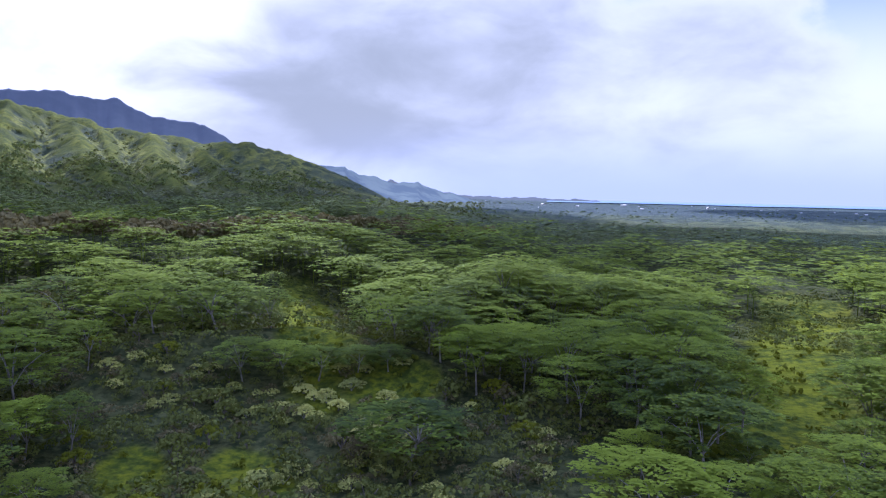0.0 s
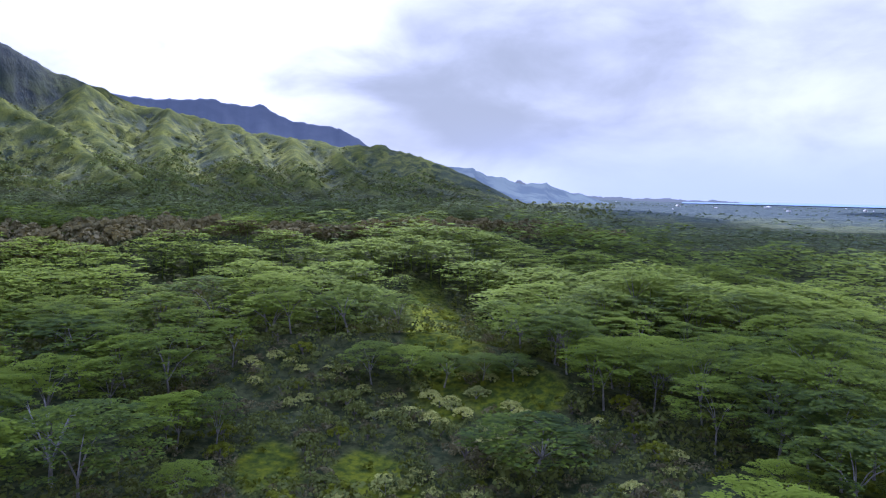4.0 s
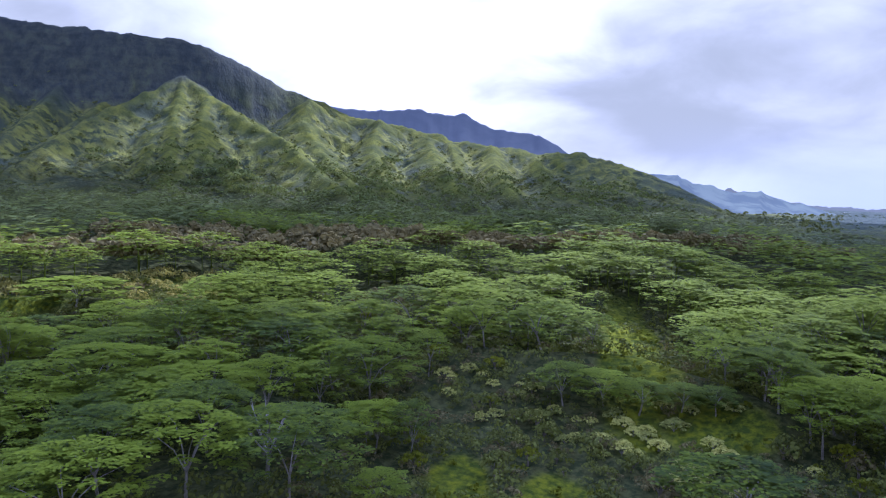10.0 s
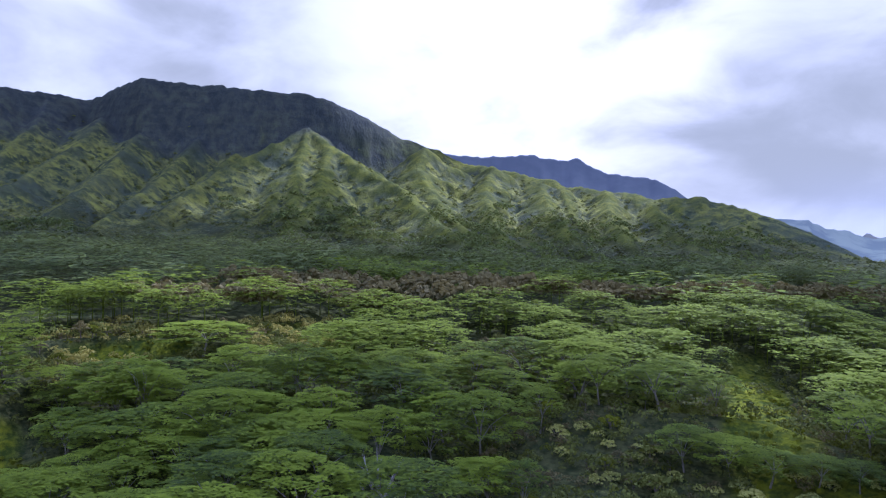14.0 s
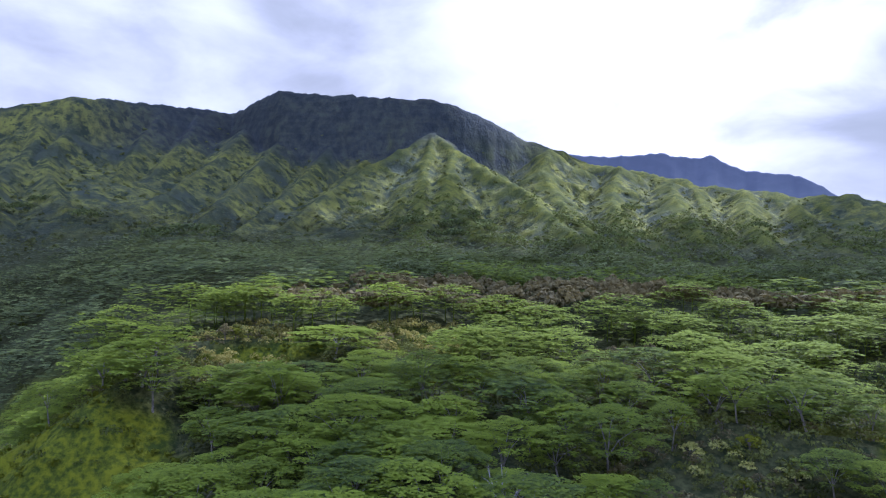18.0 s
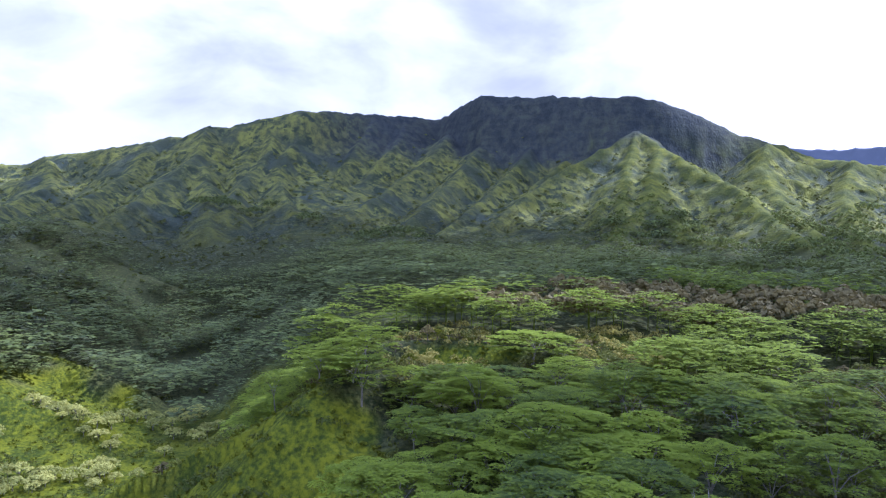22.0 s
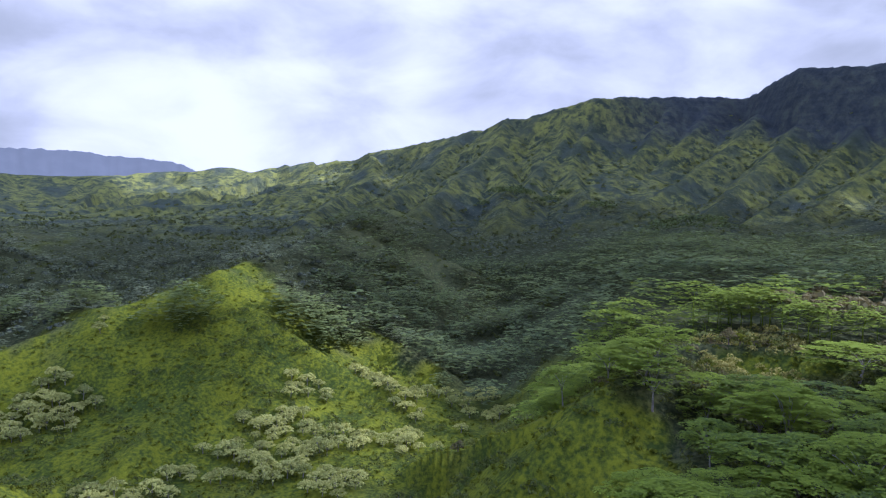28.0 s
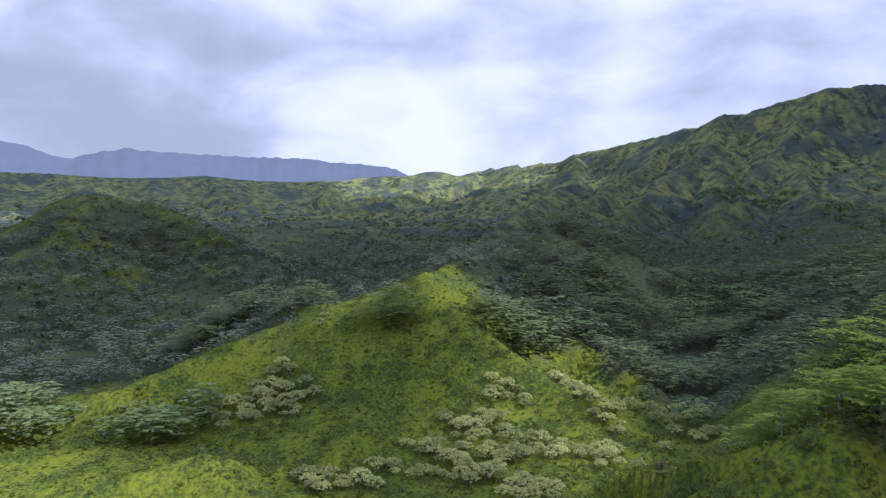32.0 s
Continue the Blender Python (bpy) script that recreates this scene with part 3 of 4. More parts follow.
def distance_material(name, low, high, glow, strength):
    """Wooded land miles away; the blue haze of the air between is put in as emission."""
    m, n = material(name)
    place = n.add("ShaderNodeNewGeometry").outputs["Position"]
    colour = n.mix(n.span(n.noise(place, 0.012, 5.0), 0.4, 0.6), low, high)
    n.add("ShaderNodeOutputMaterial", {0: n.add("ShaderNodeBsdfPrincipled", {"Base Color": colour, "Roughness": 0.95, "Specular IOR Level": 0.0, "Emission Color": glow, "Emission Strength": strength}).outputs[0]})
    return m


# glow colours are haze; the dark range's base colour also holds cloud shade
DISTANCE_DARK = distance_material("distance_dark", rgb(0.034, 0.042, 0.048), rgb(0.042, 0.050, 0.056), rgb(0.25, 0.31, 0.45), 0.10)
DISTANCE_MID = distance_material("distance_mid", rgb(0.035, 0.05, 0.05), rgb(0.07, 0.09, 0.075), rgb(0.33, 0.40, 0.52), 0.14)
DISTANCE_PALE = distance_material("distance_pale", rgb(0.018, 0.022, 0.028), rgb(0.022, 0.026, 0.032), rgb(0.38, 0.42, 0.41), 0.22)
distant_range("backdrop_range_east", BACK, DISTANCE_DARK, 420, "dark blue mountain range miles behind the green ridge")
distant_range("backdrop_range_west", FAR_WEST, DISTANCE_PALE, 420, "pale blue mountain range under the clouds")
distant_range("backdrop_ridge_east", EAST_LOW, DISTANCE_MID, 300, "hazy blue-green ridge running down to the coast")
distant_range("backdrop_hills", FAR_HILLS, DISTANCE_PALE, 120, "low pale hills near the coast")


def lay_sea():
    """The sea beyond the coast, out to the horizon."""
    m, n = material("sea")
    place = n.add("ShaderNodeNewGeometry").outputs["Position"]
    bump = n.add("ShaderNodeBump", {"Height": n.noise(place, 0.05, 4.0), "Strength": 0.2, "Distance": 1.0}).outputs[0]
    n.add("ShaderNodeOutputMaterial", {0: n.add("ShaderNodeBsdfPrincipled", {"Base Color": rgb(0.15, 0.21, 0.30), "Roughness": 0.9, "Specular IOR Level": 0.0, "Normal": bump}).outputs[0]})
    bear, dist = np.linspace(-40, 9, 60), np.array([0.0, 0.3, 1.0])
    coast = 3300 + 500 * fbm(bear / 6, bear * 0, 91, 3)
    x, y = bearing(bear[None] + 0 * dist[:, None], coast[None] + (4985 - coast[None]) * dist[:, None])
    verts = np.stack([x, y, np.full(x.shape, 66.5)], -1).reshape(-1, 3)
    i, j = np.meshgrid(np.arange(2), np.arange(59), indexing="ij")
    faces = np.stack([i * 60 + j, i * 60 + j + 1, (i + 1) * 60 + j + 1, (i + 1) * 60 + j], -1).reshape(-1, 4)
    tagged(new("water", raw_mesh("water", verts, faces[:, ::-1], m)), "hazy blue sea on the horizon", "sea", kind="structure")


lay_sea()

# ---- clouds overhead, out of view, added for their shade ----


def cloud_material(name, clear_lo, clear_hi):
    m, n = material(name)
    place = n.add("ShaderNodeTexCoord").outputs["Object"]
    tone = n.mix(n.span(n.noise(place, 0.006, 4.0), 0.35, 0.65), rgb(0.62, 0.63, 0.66), rgb(0.85, 0.85, 0.86))
    lit = n.add("ShaderNodeBsdfDiffuse", {"Color": tone}).outputs[0]
    through = n.add("ShaderNodeBsdfTranslucent", {"Color": tone}).outputs[0]
    mass = n.add("ShaderNodeMixShader", {0: 0.6, 1: lit, 2: through}).outputs[0]
    clear = n.add("ShaderNodeBsdfTransparent").outputs[0]
    thin = n.span(n.noise(place, 0.012, 5.0), 0.36, 0.66, clear_lo, clear_hi)
    n.add("ShaderNodeOutputMaterial", {0: n.add("ShaderNodeMixShader", {0: thin, 1: mass, 2: clear}).outputs[0]})
    return m


CLOUD = cloud_material("cloud", 0.08, 0.48)
CLOUD_THIN = cloud_material("thin_cloud", 0.2, 0.6)
CLOUD_VEIL = cloud_material("cloud_veil", 0.45, 0.85)


def cloud(az, dist, along, across, mat, seed):
    """An unseen flat-bottomed cumulus added high over the land; the sun throws its shade on the land at that bearing
    and distance.
    """
    gx, gy = bearing(az, dist)
    base = float(height(np.array([gx]), np.array([gy]))[0])
    top = Vector((gx, gy, base)) + SUN_WAY * ((1900 - base) / SUN_WAY.z)
    rings, sides = 7, 40
    verts, faces = [], []
    a = np.arange(sides) * 2 * np.pi / sides
    edge = 0.78 + 0.5 * fbm(np.cos(a) * 1.6 + seed * 7, np.sin(a) * 1.6, seed, 3)
    for k in range(rings):
        t = k / (rings - 1)
        r = math.sin(math.pi * (0.02 + 0.96 * t))
        puff = 1 + 0.25 * (fbm(np.cos(a) * 3 + k, np.sin(a) * 3, seed + 5, 2) - 0.5)
        u, v = along * r * edge * puff, across * r * edge * puff
        verts.append(np.stack([u * np.cos(a), v * np.sin(a), np.full(sides, -min(along, across) * 0.25 * math.cos(math.pi * t) * (0.35 if t < 0.5 else 1.0))], -1))
    faces = [(k * sides + j, k * sides + (j + 1) % sides, (k + 1) * sides + (j + 1) % sides, (k + 1) * sides + j) for k in range(rings - 1) for j in range(sides)]
    ob = new("cloud", raw_mesh("cloud", np.concatenate(verts), faces, mat, False))
    ob.matrix_basis = Matrix.Translation(top) @ Matrix.Rotation(radians(az + 90), 4, "Z")
    tagged(ob, "grey-white cumulus cloud out of view, set to shade the valley", "cloud", "broken clouds overhead")


# the shade each added cloud throws: bearing, distance, half length along the bearing, half width
THIN = ((70, 130, 90, 95), (48, 140, 45, 34), (58, 150, 55, 52), (0, 170, 80, 40), (135, 1150, 480, 560), (147, 620, 150, 170), (46, 740, 310, 270), (90, 420, 60, 80), (-6, 60, 40, 60), (86, 150, 55, 60), (94, 165, 30, 30), (127, 400, 90, 95), (121, 240, 60, 70), (112, 295, 45, 50), (122, 400, 60, 45), )
VEIL = ((110, 660, 140, 170), (98, 900, 400, 500), (96, 1920, 600, 580), (88, 560, 120, 120))
DENSE = ((3, 150, 75, 55), (66, 445, 80, 140), (47, 430, 95, 120), (24, 640, 150, 230), (22, 1500, 560, 400), (74, 2260, 400, 560), (64, 2270, 170, 300), (56, 2260, 150, 190), (88, 2300, 260, 300), (128, 2150, 350, 700), (80, 1150, 250, 300), (79, 1700, 270, 330),
         (40, 1130, 180, 300), (121, 1650, 520, 420), (141, 2700, 600, 700), (-4, 800, 330, 300), (-18, 2300, 700, 600), (39, 160, 42, 48), (16, 130, 40, 40), (12, 430, 150, 110), (64, 1380, 190, 150), (90, 1050, 260, 330), (104, 1500, 420, 420), (95, 1980, 300, 380))
for k, row in enumerate(THIN):
    cloud(*row, CLOUD_THIN, 120 + k)
for k, row in enumerate(VEIL):
    cloud(*row, CLOUD_VEIL, 170 + k)
for k, row in enumerate(DENSE):
    cloud(*row, CLOUD, 140 + k)
# ---- trees ----


def leaf_cloud(rng, centres, radii, per, size, lift=0.12, droop=0.24, tilt=0.2):
    """Flat sprays of foliage: each one a shallow dome of small pointed leaf clusters. Returns verts, quads."""
    verts = []
    for (cx, cy, cz), rad in zip(centres, radii):
        k = max(4, int(per * (rad / 2.2) ** 2))
        r = rad * np.sqrt(rng.random(k)) * (0.8 + 0.4 * rng.random(k))
        a = rng.random(k) * 2 * np.pi
        z = cz + lift * (1 - (r / rad) ** 2) * rad * 0.5 - droop * (r / rad) ** 3 + rng.normal(0, 0.05, k)
        mid = np.stack([cx + r * np.cos(a), cy + r * np.sin(a), z], -1)
        b = a + rng.normal(0, 0.9, k)
        s = size * (0.7 + 0.6 * rng.random(k))
        u = np.stack([np.cos(b), np.sin(b), -tilt * rng.random(k) * r / rad + rng.normal(0, 0.07, k)], -1)
        v = np.stack([-np.sin(b), np.cos(b), rng.normal(0, 0.10, k)], -1)
        u, v = u * s[:, None], v * (s * 0.52)[:, None]
        verts.append(np.stack([mid - u, mid - v + u * 0.1, mid + u, mid + v + u * 0.1], 1).reshape(-1, 3))
    verts = np.concatenate(verts)
    return verts, np.arange(len(verts)).reshape(-1, 4)


def tube(points, radii, sides=6):
    """A tapered limb along points. Returns verts, quads."""
    points = np.asarray(points, float)
    verts = []
    for i, (p, r) in enumerate(zip(points, radii)):
        d = points[min(i + 1, len(points) - 1)] - points[max(i - 1, 0)]
        d = d / np.linalg.norm(d)
        side = np.cross(d, (0.31, 0.95, 0.05))
        side /= np.linalg.norm(side)
        other = np.cross(d, side)
        a = np.arange(sides) * 2 * np.pi / sides
        verts.append(p + r * (np.cos(a)[:, None] * side + np.sin(a)[:, None] * other))
    faces = [(i * sides + j, i * sides + (j + 1) % sides, (i + 1) * sides + (j + 1) % sides, (i + 1) * sides + j) for i in range(len(points) - 1) for j in range(sides)]
    return np.concatenate(verts), np.array(faces)


def umbrella(rng, tall, wide, tiers, sprays):
    """Where the sprays of a flat-topped crown sit, and how large they are: a shallow dome above, looser storeys below its rim."""
    centres, radii = [], []
    off = rng.normal(0, 0.06, 2) * wide
    lobe, turn = 2 + int(rng.integers(3)), rng.random() * 6.28
    for k in range(sprays):
        f = (k + 0.5) / sprays
        rho = math.sqrt(f) * 0.95
        a = k * 2.39996 + rng.normal(0, 0.3)
        reach = 1 + 0.16 * math.cos(lobe * a + turn)
        drop = (0.24 + 0.07 * math.cos(a + 1)) * rho ** 2.2
        centres.append((off[0] + wide * rho * reach * math.cos(a), off[1] + wide * rho * reach * math.sin(a), tall * (0.98 - drop) + rng.normal(0, 0.30)))
        radii.append(wide * (0.15 + 0.08 * rng.random()))
    for level, reach, count in tiers:
        spin = rng.random() * 6.28
        for k in range(count):
            a = spin + k * 6.283 / count + rng.normal(0, 0.3)
            rho = reach * (0.72 + 0.36 * rng.random())
            centres.append((off[0] + wide * rho * math.cos(a), off[1] + wide * rho * math.sin(a), tall * (level + rng.normal(0, 0.025))))
            radii.append(wide * (0.13 + 0.08 * rng.random()))
    return centres, radii


ALBIZIA_TIERS = ((0.82, 0.55, 7), (0.71, 0.98, 15), (0.61, 0.93, 12), (0.51, 0.80, 8))


def albizia(seed, tall, wide, per, leaf, tag="tall albizia tree with pale forked trunk and flat layered green crown"):
    """An albizia: pale forked trunk, rising limbs, a wide layered crown. Stands at the origin."""
    rng = np.random.default_rng(seed)
    tree = new("albizia_tree")
    tagged(tree, tag, "tree", "albizia forest")
    fork = tall * (0.30 + 0.12 * rng.random())
    bend = rng.normal(0, 0.4, 2)
    v, f = tube([(0, 0, -1.5), (0.05, 0, 0.4), (bend[0] * 0.6, bend[1] * 0.6, fork * 0.6), (bend[0], bend[1], fork)], (0.36, 0.27, 0.21, 0.17), 7)
    part("trunk", raw_mesh("trunk", v, f, BARK_PALE, False), BARK_PALE, tree)
    turn = rng.random() * 6.28
    for k in range(5):
        a = turn + k * 1.2566 + rng.normal(0, 0.25)
        rho = 0.40 + 0.38 * rng.random()
        out, top = wide * rho, tall * (0.88 - 0.26 * rho ** 2)
        c, s = math.cos(a), math.sin(a)
        v, f = tube([(bend[0], bend[1], fork - 0.3), (bend[0] + c * out * 0.3, bend[1] + s * out * 0.3, fork + (top - fork) * 0.5),
                     (bend[0] + c * out * 0.7, bend[1] + s * out * 0.7, fork + (top - fork) * 0.85), (c * out, s * out, top)], (0.13, 0.08, 0.05, 0.02), 5)
        part("limb", raw_mesh("limb", v, f, BARK_PALE, False), BARK_PALE, tree)
    centres, radii = umbrella(rng, tall, wide, ALBIZIA_TIERS, 40)
    v, f = leaf_cloud(rng, centres, radii, per, leaf)
    part("crown", raw_mesh("crown", v, f, LEAF_ALBIZIA), LEAF_ALBIZIA, tree)
    return tree


def bumpy(rng, tall, wide, lumps, per, leaf, low=0.3, lump=0.26):
    """A rounded crown of many leaf clusters on lumps. Returns verts, quads."""
    verts = []
    for k in range(lumps):
        a, rho = k * 2.4 + rng.normal(0, 0.3), math.sqrt((k + 0.5) / lumps) * 0.8
        level = tall * (low + (0.8 - low) * (1 - rho ** 2) * (0.7 + 0.4 * rng.random()))
        rad = wide * (lump + 0.14 * rng.random())
        d = rng.normal(0, 1, (per, 3))
        d /= np.linalg.norm(d, axis=1, keepdims=True)
        d[:, 2] = np.where(d[:, 2] < -0.3, -d[:, 2], d[:, 2])
        mid = np.array((wide * rho * math.cos(a), wide * rho * math.sin(a), level)) + d * rad * np.array((1, 1, 0.75)) * (0.75 + 0.35 * rng.random((per, 1)))
        u = np.cross(d, rng.normal(0, 1, (per, 3)))
        u /= np.linalg.norm(u, axis=1, keepdims=True) + 1e-9
        w = np.cross(d, u) + d * 0.3
        s = leaf * (0.7 + 0.6 * rng.random((per, 1)))
        verts.append(np.stack([mid - u * s, mid - w * s * 0.7, mid + u * s, mid + w * s * 0.7], 1).reshape(-1, 3))
    verts = np.concatenate(verts)
    return verts, np.arange(len(verts)).reshape(-1, 4)


def round_tree(name, seed, tall, wide, lumps, per, leaf, mat, trunk_mat, label, category, group, lump=0.26):
    rng = np.random.default_rng(seed)
    tree = new(name)
    tagged(tree, label, category, group)
    v, f = tube([(0, 0, -1), (0, 0, 0.3), (0.15, 0.1, tall * 0.35), (0.1, 0.25, tall * 0.7)], (0.22, 0.17, 0.12, 0.05), 6)
    part("trunk", raw_mesh("trunk", v, f, trunk_mat, False), trunk_mat, tree)
    for k in range(3):
        a = seed + k * 2.1
        v, f = tube([(0.1, 0.1, tall * 0.28), (wide * 0.3 * math.cos(a), wide * 0.3 * math.sin(a), tall * 0.5), (wide * 0.55 * math.cos(a), wide * 0.55 * math.sin(a), tall * 0.68)], (0.1, 0.07, 0.03), 5)
        part("limb", raw_mesh("limb", v, f, trunk_mat, False), trunk_mat, tree)
    v, f = bumpy(rng, tall, wide, lumps, per, leaf, 0.3, lump)
    part("crown", raw_mesh("crown", v, f, mat), mat, tree)
    return tree


def stand(rng, lo, hi, az0, az1, step):
    """A jittered grid of places in plan between two distances and two bearings."""
    g = np.arange(-hi, hi, step)
    x, y = np.meshgrid(g, g)
    x = x + (np.arange(len(g)) % 2)[:, None] * step / 2
    x, y = x + rng.uniform(-0.38, 0.38, x.shape) * step, y + rng.uniform(-0.38, 0.38, y.shape) * step
    d, a = np.hypot(x, y), np.degrees(np.arctan2(-x, y))
    a = np.where(a < -90, a + 360, a)
    keep = (d > lo) & (d < hi) & (a > az0) & (a < az1)
    return x[keep], y[keep]


def scatter(name, shapes, x, y, z, size, turn, pick, mat, label, category):
    """Many plants as one piece of stuff."""
    verts, faces, start = [], [], 0
    for k, (v, f) in enumerate(shapes):
        own = np.flatnonzero(pick == k)
        if not len(own):
            continue
        c, s = np.cos(turn[own])[:, None], np.sin(turn[own])[:, None]
        px = (v[None, :, 0] * c - v[None, :, 1] * s) * size[own, None] + x[own, None]
        py = (v[None, :, 0] * s + v[None, :, 1] * c) * size[own, None] + y[own, None]
        pz = v[None, :, 2] * size[own, None] + z[own, None]
        verts.append(np.stack([px, py, pz], -1).reshape(-1, 3))
        faces.append((f[None] + (np.arange(len(own)) * len(v))[:, None, None]).reshape(-1, 4) + start)
        start += len(own) * len(v)
    ob = new(name, raw_mesh(name, np.concatenate(verts), np.concatenate(faces), mat))
    return tagged(ob, label, category, kind="stuff")


rng = np.random.default_rng(7)
# --- the albizia forest round the start ---
fx, fy = stand(rng, 92, 345, -34, 94, 10.5)
open_ground = inside(fx, fy, GRASS) + inside(fx, fy, SHRUBS) + inside(fx, fy, NO_TREES)
for outline in (GULLY, HOLLOW_WOOD, TRACK, EAST_SLOPE, SHRUB_FLAT, GROVE_GRASS):
    open_ground = open_ground + within(fx, fy, outline)
forest = (open_ground < 0.35) & (fbm(fx / 30, fy / 30, 77, 2) > 0.27)
brown = inside(fx, fy, BROWN) > 0.5
# the large crowns that stand out: bearing, distance, radius, height
LANDMARK = np.array([
    (63.2, 115, 10.1, 16), (55.2, 112, 10.4, 16), (52.6, 154, 7.6, 12.8), (55.1, 171, 5.5, 10.1), (48, 168, 5.6, 9.8), (45.5, 134, 4.8, 11.8), (49.1, 136, 5.9, 9.9),
    (65.7, 143, 9.7, 12.1), (61.7, 156, 12, 11.4), (49.6, 232, 10.2, 16), (45.7, 227, 13.5, 18), (41.6, 222, 13.3, 18), (37.5, 227, 13.6, 18), (33.8, 232, 12, 15),
    (31, 186, 6.5, 10.9), (43.4, 212, 9.5, 14.5), (39.7, 190, 9, 13.7), (35.1, 186, 9.5, 12.9), (32, 192, 6.5, 9.5), (44.3, 198, 5.4, 8.5), (33.2, 163, 7, 10.5),
    (30, 161, 6.9, 9.5), (27.2, 158, 6.2, 8), (24.1, 158, 5.6, 7), (21.6, 158, 5, 6), (22.6, 190, 7.7, 15), (21.8, 219, 10.5, 17), (18.9, 223, 11.5, 18),
    (21.2, 206, 8.4, 10), (17.3, 160, 6.9, 13), (15.1, 151, 7.6, 12.8), (12.4, 153, 7.9, 13.2), (19.9, 116, 10.6, 11.5), (14.3, 146, 7.6, 13.2), (10.4, 147, 6.5, 11.9),
    (6.8, 144, 6.9, 16), (5.8, 130, 7.7, 13.6), (2.4, 138, 8.3, 16), (-0.8, 121, 7.8, 11.5), (1.4, 128, 7.7, 14.2), (-2.8, 123, 8.4, 16), (-4.7, 131, 8.4, 17.5),
    (-6.4, 130, 6.2, 15), (-1.5, 140, 8.3, 16), (0.2, 89, 8.2, 11), (-5.6, 94, 7.5, 9.4), (0.8, 108, 4.8, 8.3), (-7.1, 119, 4.3, 6.8), (-14.6, 123, 5.4, 10.8),
    (44.2, 176, 5.6, 11.5), (48.4, 135, 6.5, 10.6), (48.2, 110, 4.8, 7.2), (11, 219, 9.6, 13.1), (5.9, 206, 7.4, 10.7), (1.2, 232, 10.2, 14.6), (-2.6, 228, 11.9, 13.9),
    (57.3, 133, 7.9, 9.6), (76.6, 154, 5.5, 12), (72.9, 134, 5.8, 8.5), (71.8, 129, 7.2, 11), (74.1, 167, 13.9, 13), (67.2, 148, 12.3, 13), (55.9, 186, 12.5, 14),
    (70.9, 254, 16, 12), (72.4, 222, 11.4, 12), (84.4, 206, 9.5, 15), (80.6, 209, 7.5, 9), (85.2, 214, 10.5, 13), (86.5, 280, 13, 13), (86.4, 236, 12, 13),
    (69.2, 140, 8.6, 13), (68.6, 184, 11.6, 13), (77, 168, 10.2, 13), (79.1, 154, 7.4, 12)
])
lx, ly = bearing(LANDMARK[:, 0], LANDMARK[:, 1])
gap = np.hypot(fx[:, None] - lx, fy[:, None] - ly) - LANDMARK[:, 2] * 0.8
order = np.argsort(np.hypot(fx, fy))
tree_at = [i for i in order if forest[i] and not brown[i] and gap[i].min() > 2.5]
near, rest = tree_at[:255 - len(lx)], np.array(tree_at[255 - len(lx):])
SIZES = ((11, 14.0, 8.6), (12, 16.0, 9.8), (13, 12.5, 7.6), (14, 15.0, 9.2), (15, 17.0, 8.2))
kinds = [albizia(seed, tall, wide, 72, 0.40) for seed, tall, wide in SIZES] + [albizia(seed + 50, tall, wide, 38, 0.55) for seed, tall, wide in SIZES]
fz, lz = height(fx, fy), height(lx, ly)


def domes(x, y, step, seed):
    """1 on the crown of a grove, 0 in the dips between groves."""
    cx, cy = stand(np.random.default_rng(seed), 60, 940, -44, 126, step)
    out = np.zeros(len(x))
    for k in range(0, len(x), 2000):
        gap = np.hypot(x[k:k + 2000, None] - cx, y[k:k + 2000, None] - cy).min(1)
        out[k:k + 2000] = np.clip(1 - (gap / (step * 0.66)) ** 2, 0, 1)
    return out


grove = domes(fx, fy, 33.0, 5)
used = set()


def stand_albizia(k, x, y, z, across, up):
    m = Matrix.Translation((x, y, z)) @ Matrix.Rotation(rng.random() * 6.28, 4, "Z")
    tree = copy_thing(kinds[k], m) if k in used else kinds[k]
    tree.matrix_basis = m
    used.add(k)
    tree.scale = (across, across, up)


for i in range(len(lx)):
    k = i % 5
    stand_albizia(k + 5 * (LANDMARK[i, 1] > 185), lx[i], ly[i], lz[i], LANDMARK[i, 2] / SIZES[k][2], LANDMARK[i, 3] / SIZES[k][1])
for i in near:
    clump = 0.35 * fbm(fx[i] / 45, fy[i] / 45, 55, 2) + 0.65 * grove[i]
    across = 0.66 + 0.25 * rng.random() + 0.45 * clump
    if 62 < math.degrees(math.atan2(-fx[i], fy[i])) < 88 and math.hypot(fx[i], fy[i]) > 192:
        clump -= 0.3
    stand_albizia(int(rng.integers(5)) + 5 * (math.hypot(fx[i], fy[i]) > 165), fx[i], fy[i], fz[i], across, (0.5 + 0.15 * rng.random() + 0.7 * clump))


def flat_crown(seed, tall, wide, sprays, per, leaf):
    r = np.random.default_rng(seed)
    centres, radii = umbrella(r, tall, wide, ((0.66, 0.85, sprays // 2), (0.42, 0.7, sprays // 3)), sprays)
    cv, cf = leaf_cloud(r, centres, np.array(radii) * 1.2, per, leaf)
    if sprays < 16:
        return cv, cf
    tv, tf = tube([(0, 0, -1), (0, 0, tall * 0.5), (wide * 0.2, 0, tall * 0.8)], (0.22, 0.15, 0.06), 4)
    return np.concatenate([cv, tv]), np.concatenate([cf, tf + len(cv)])


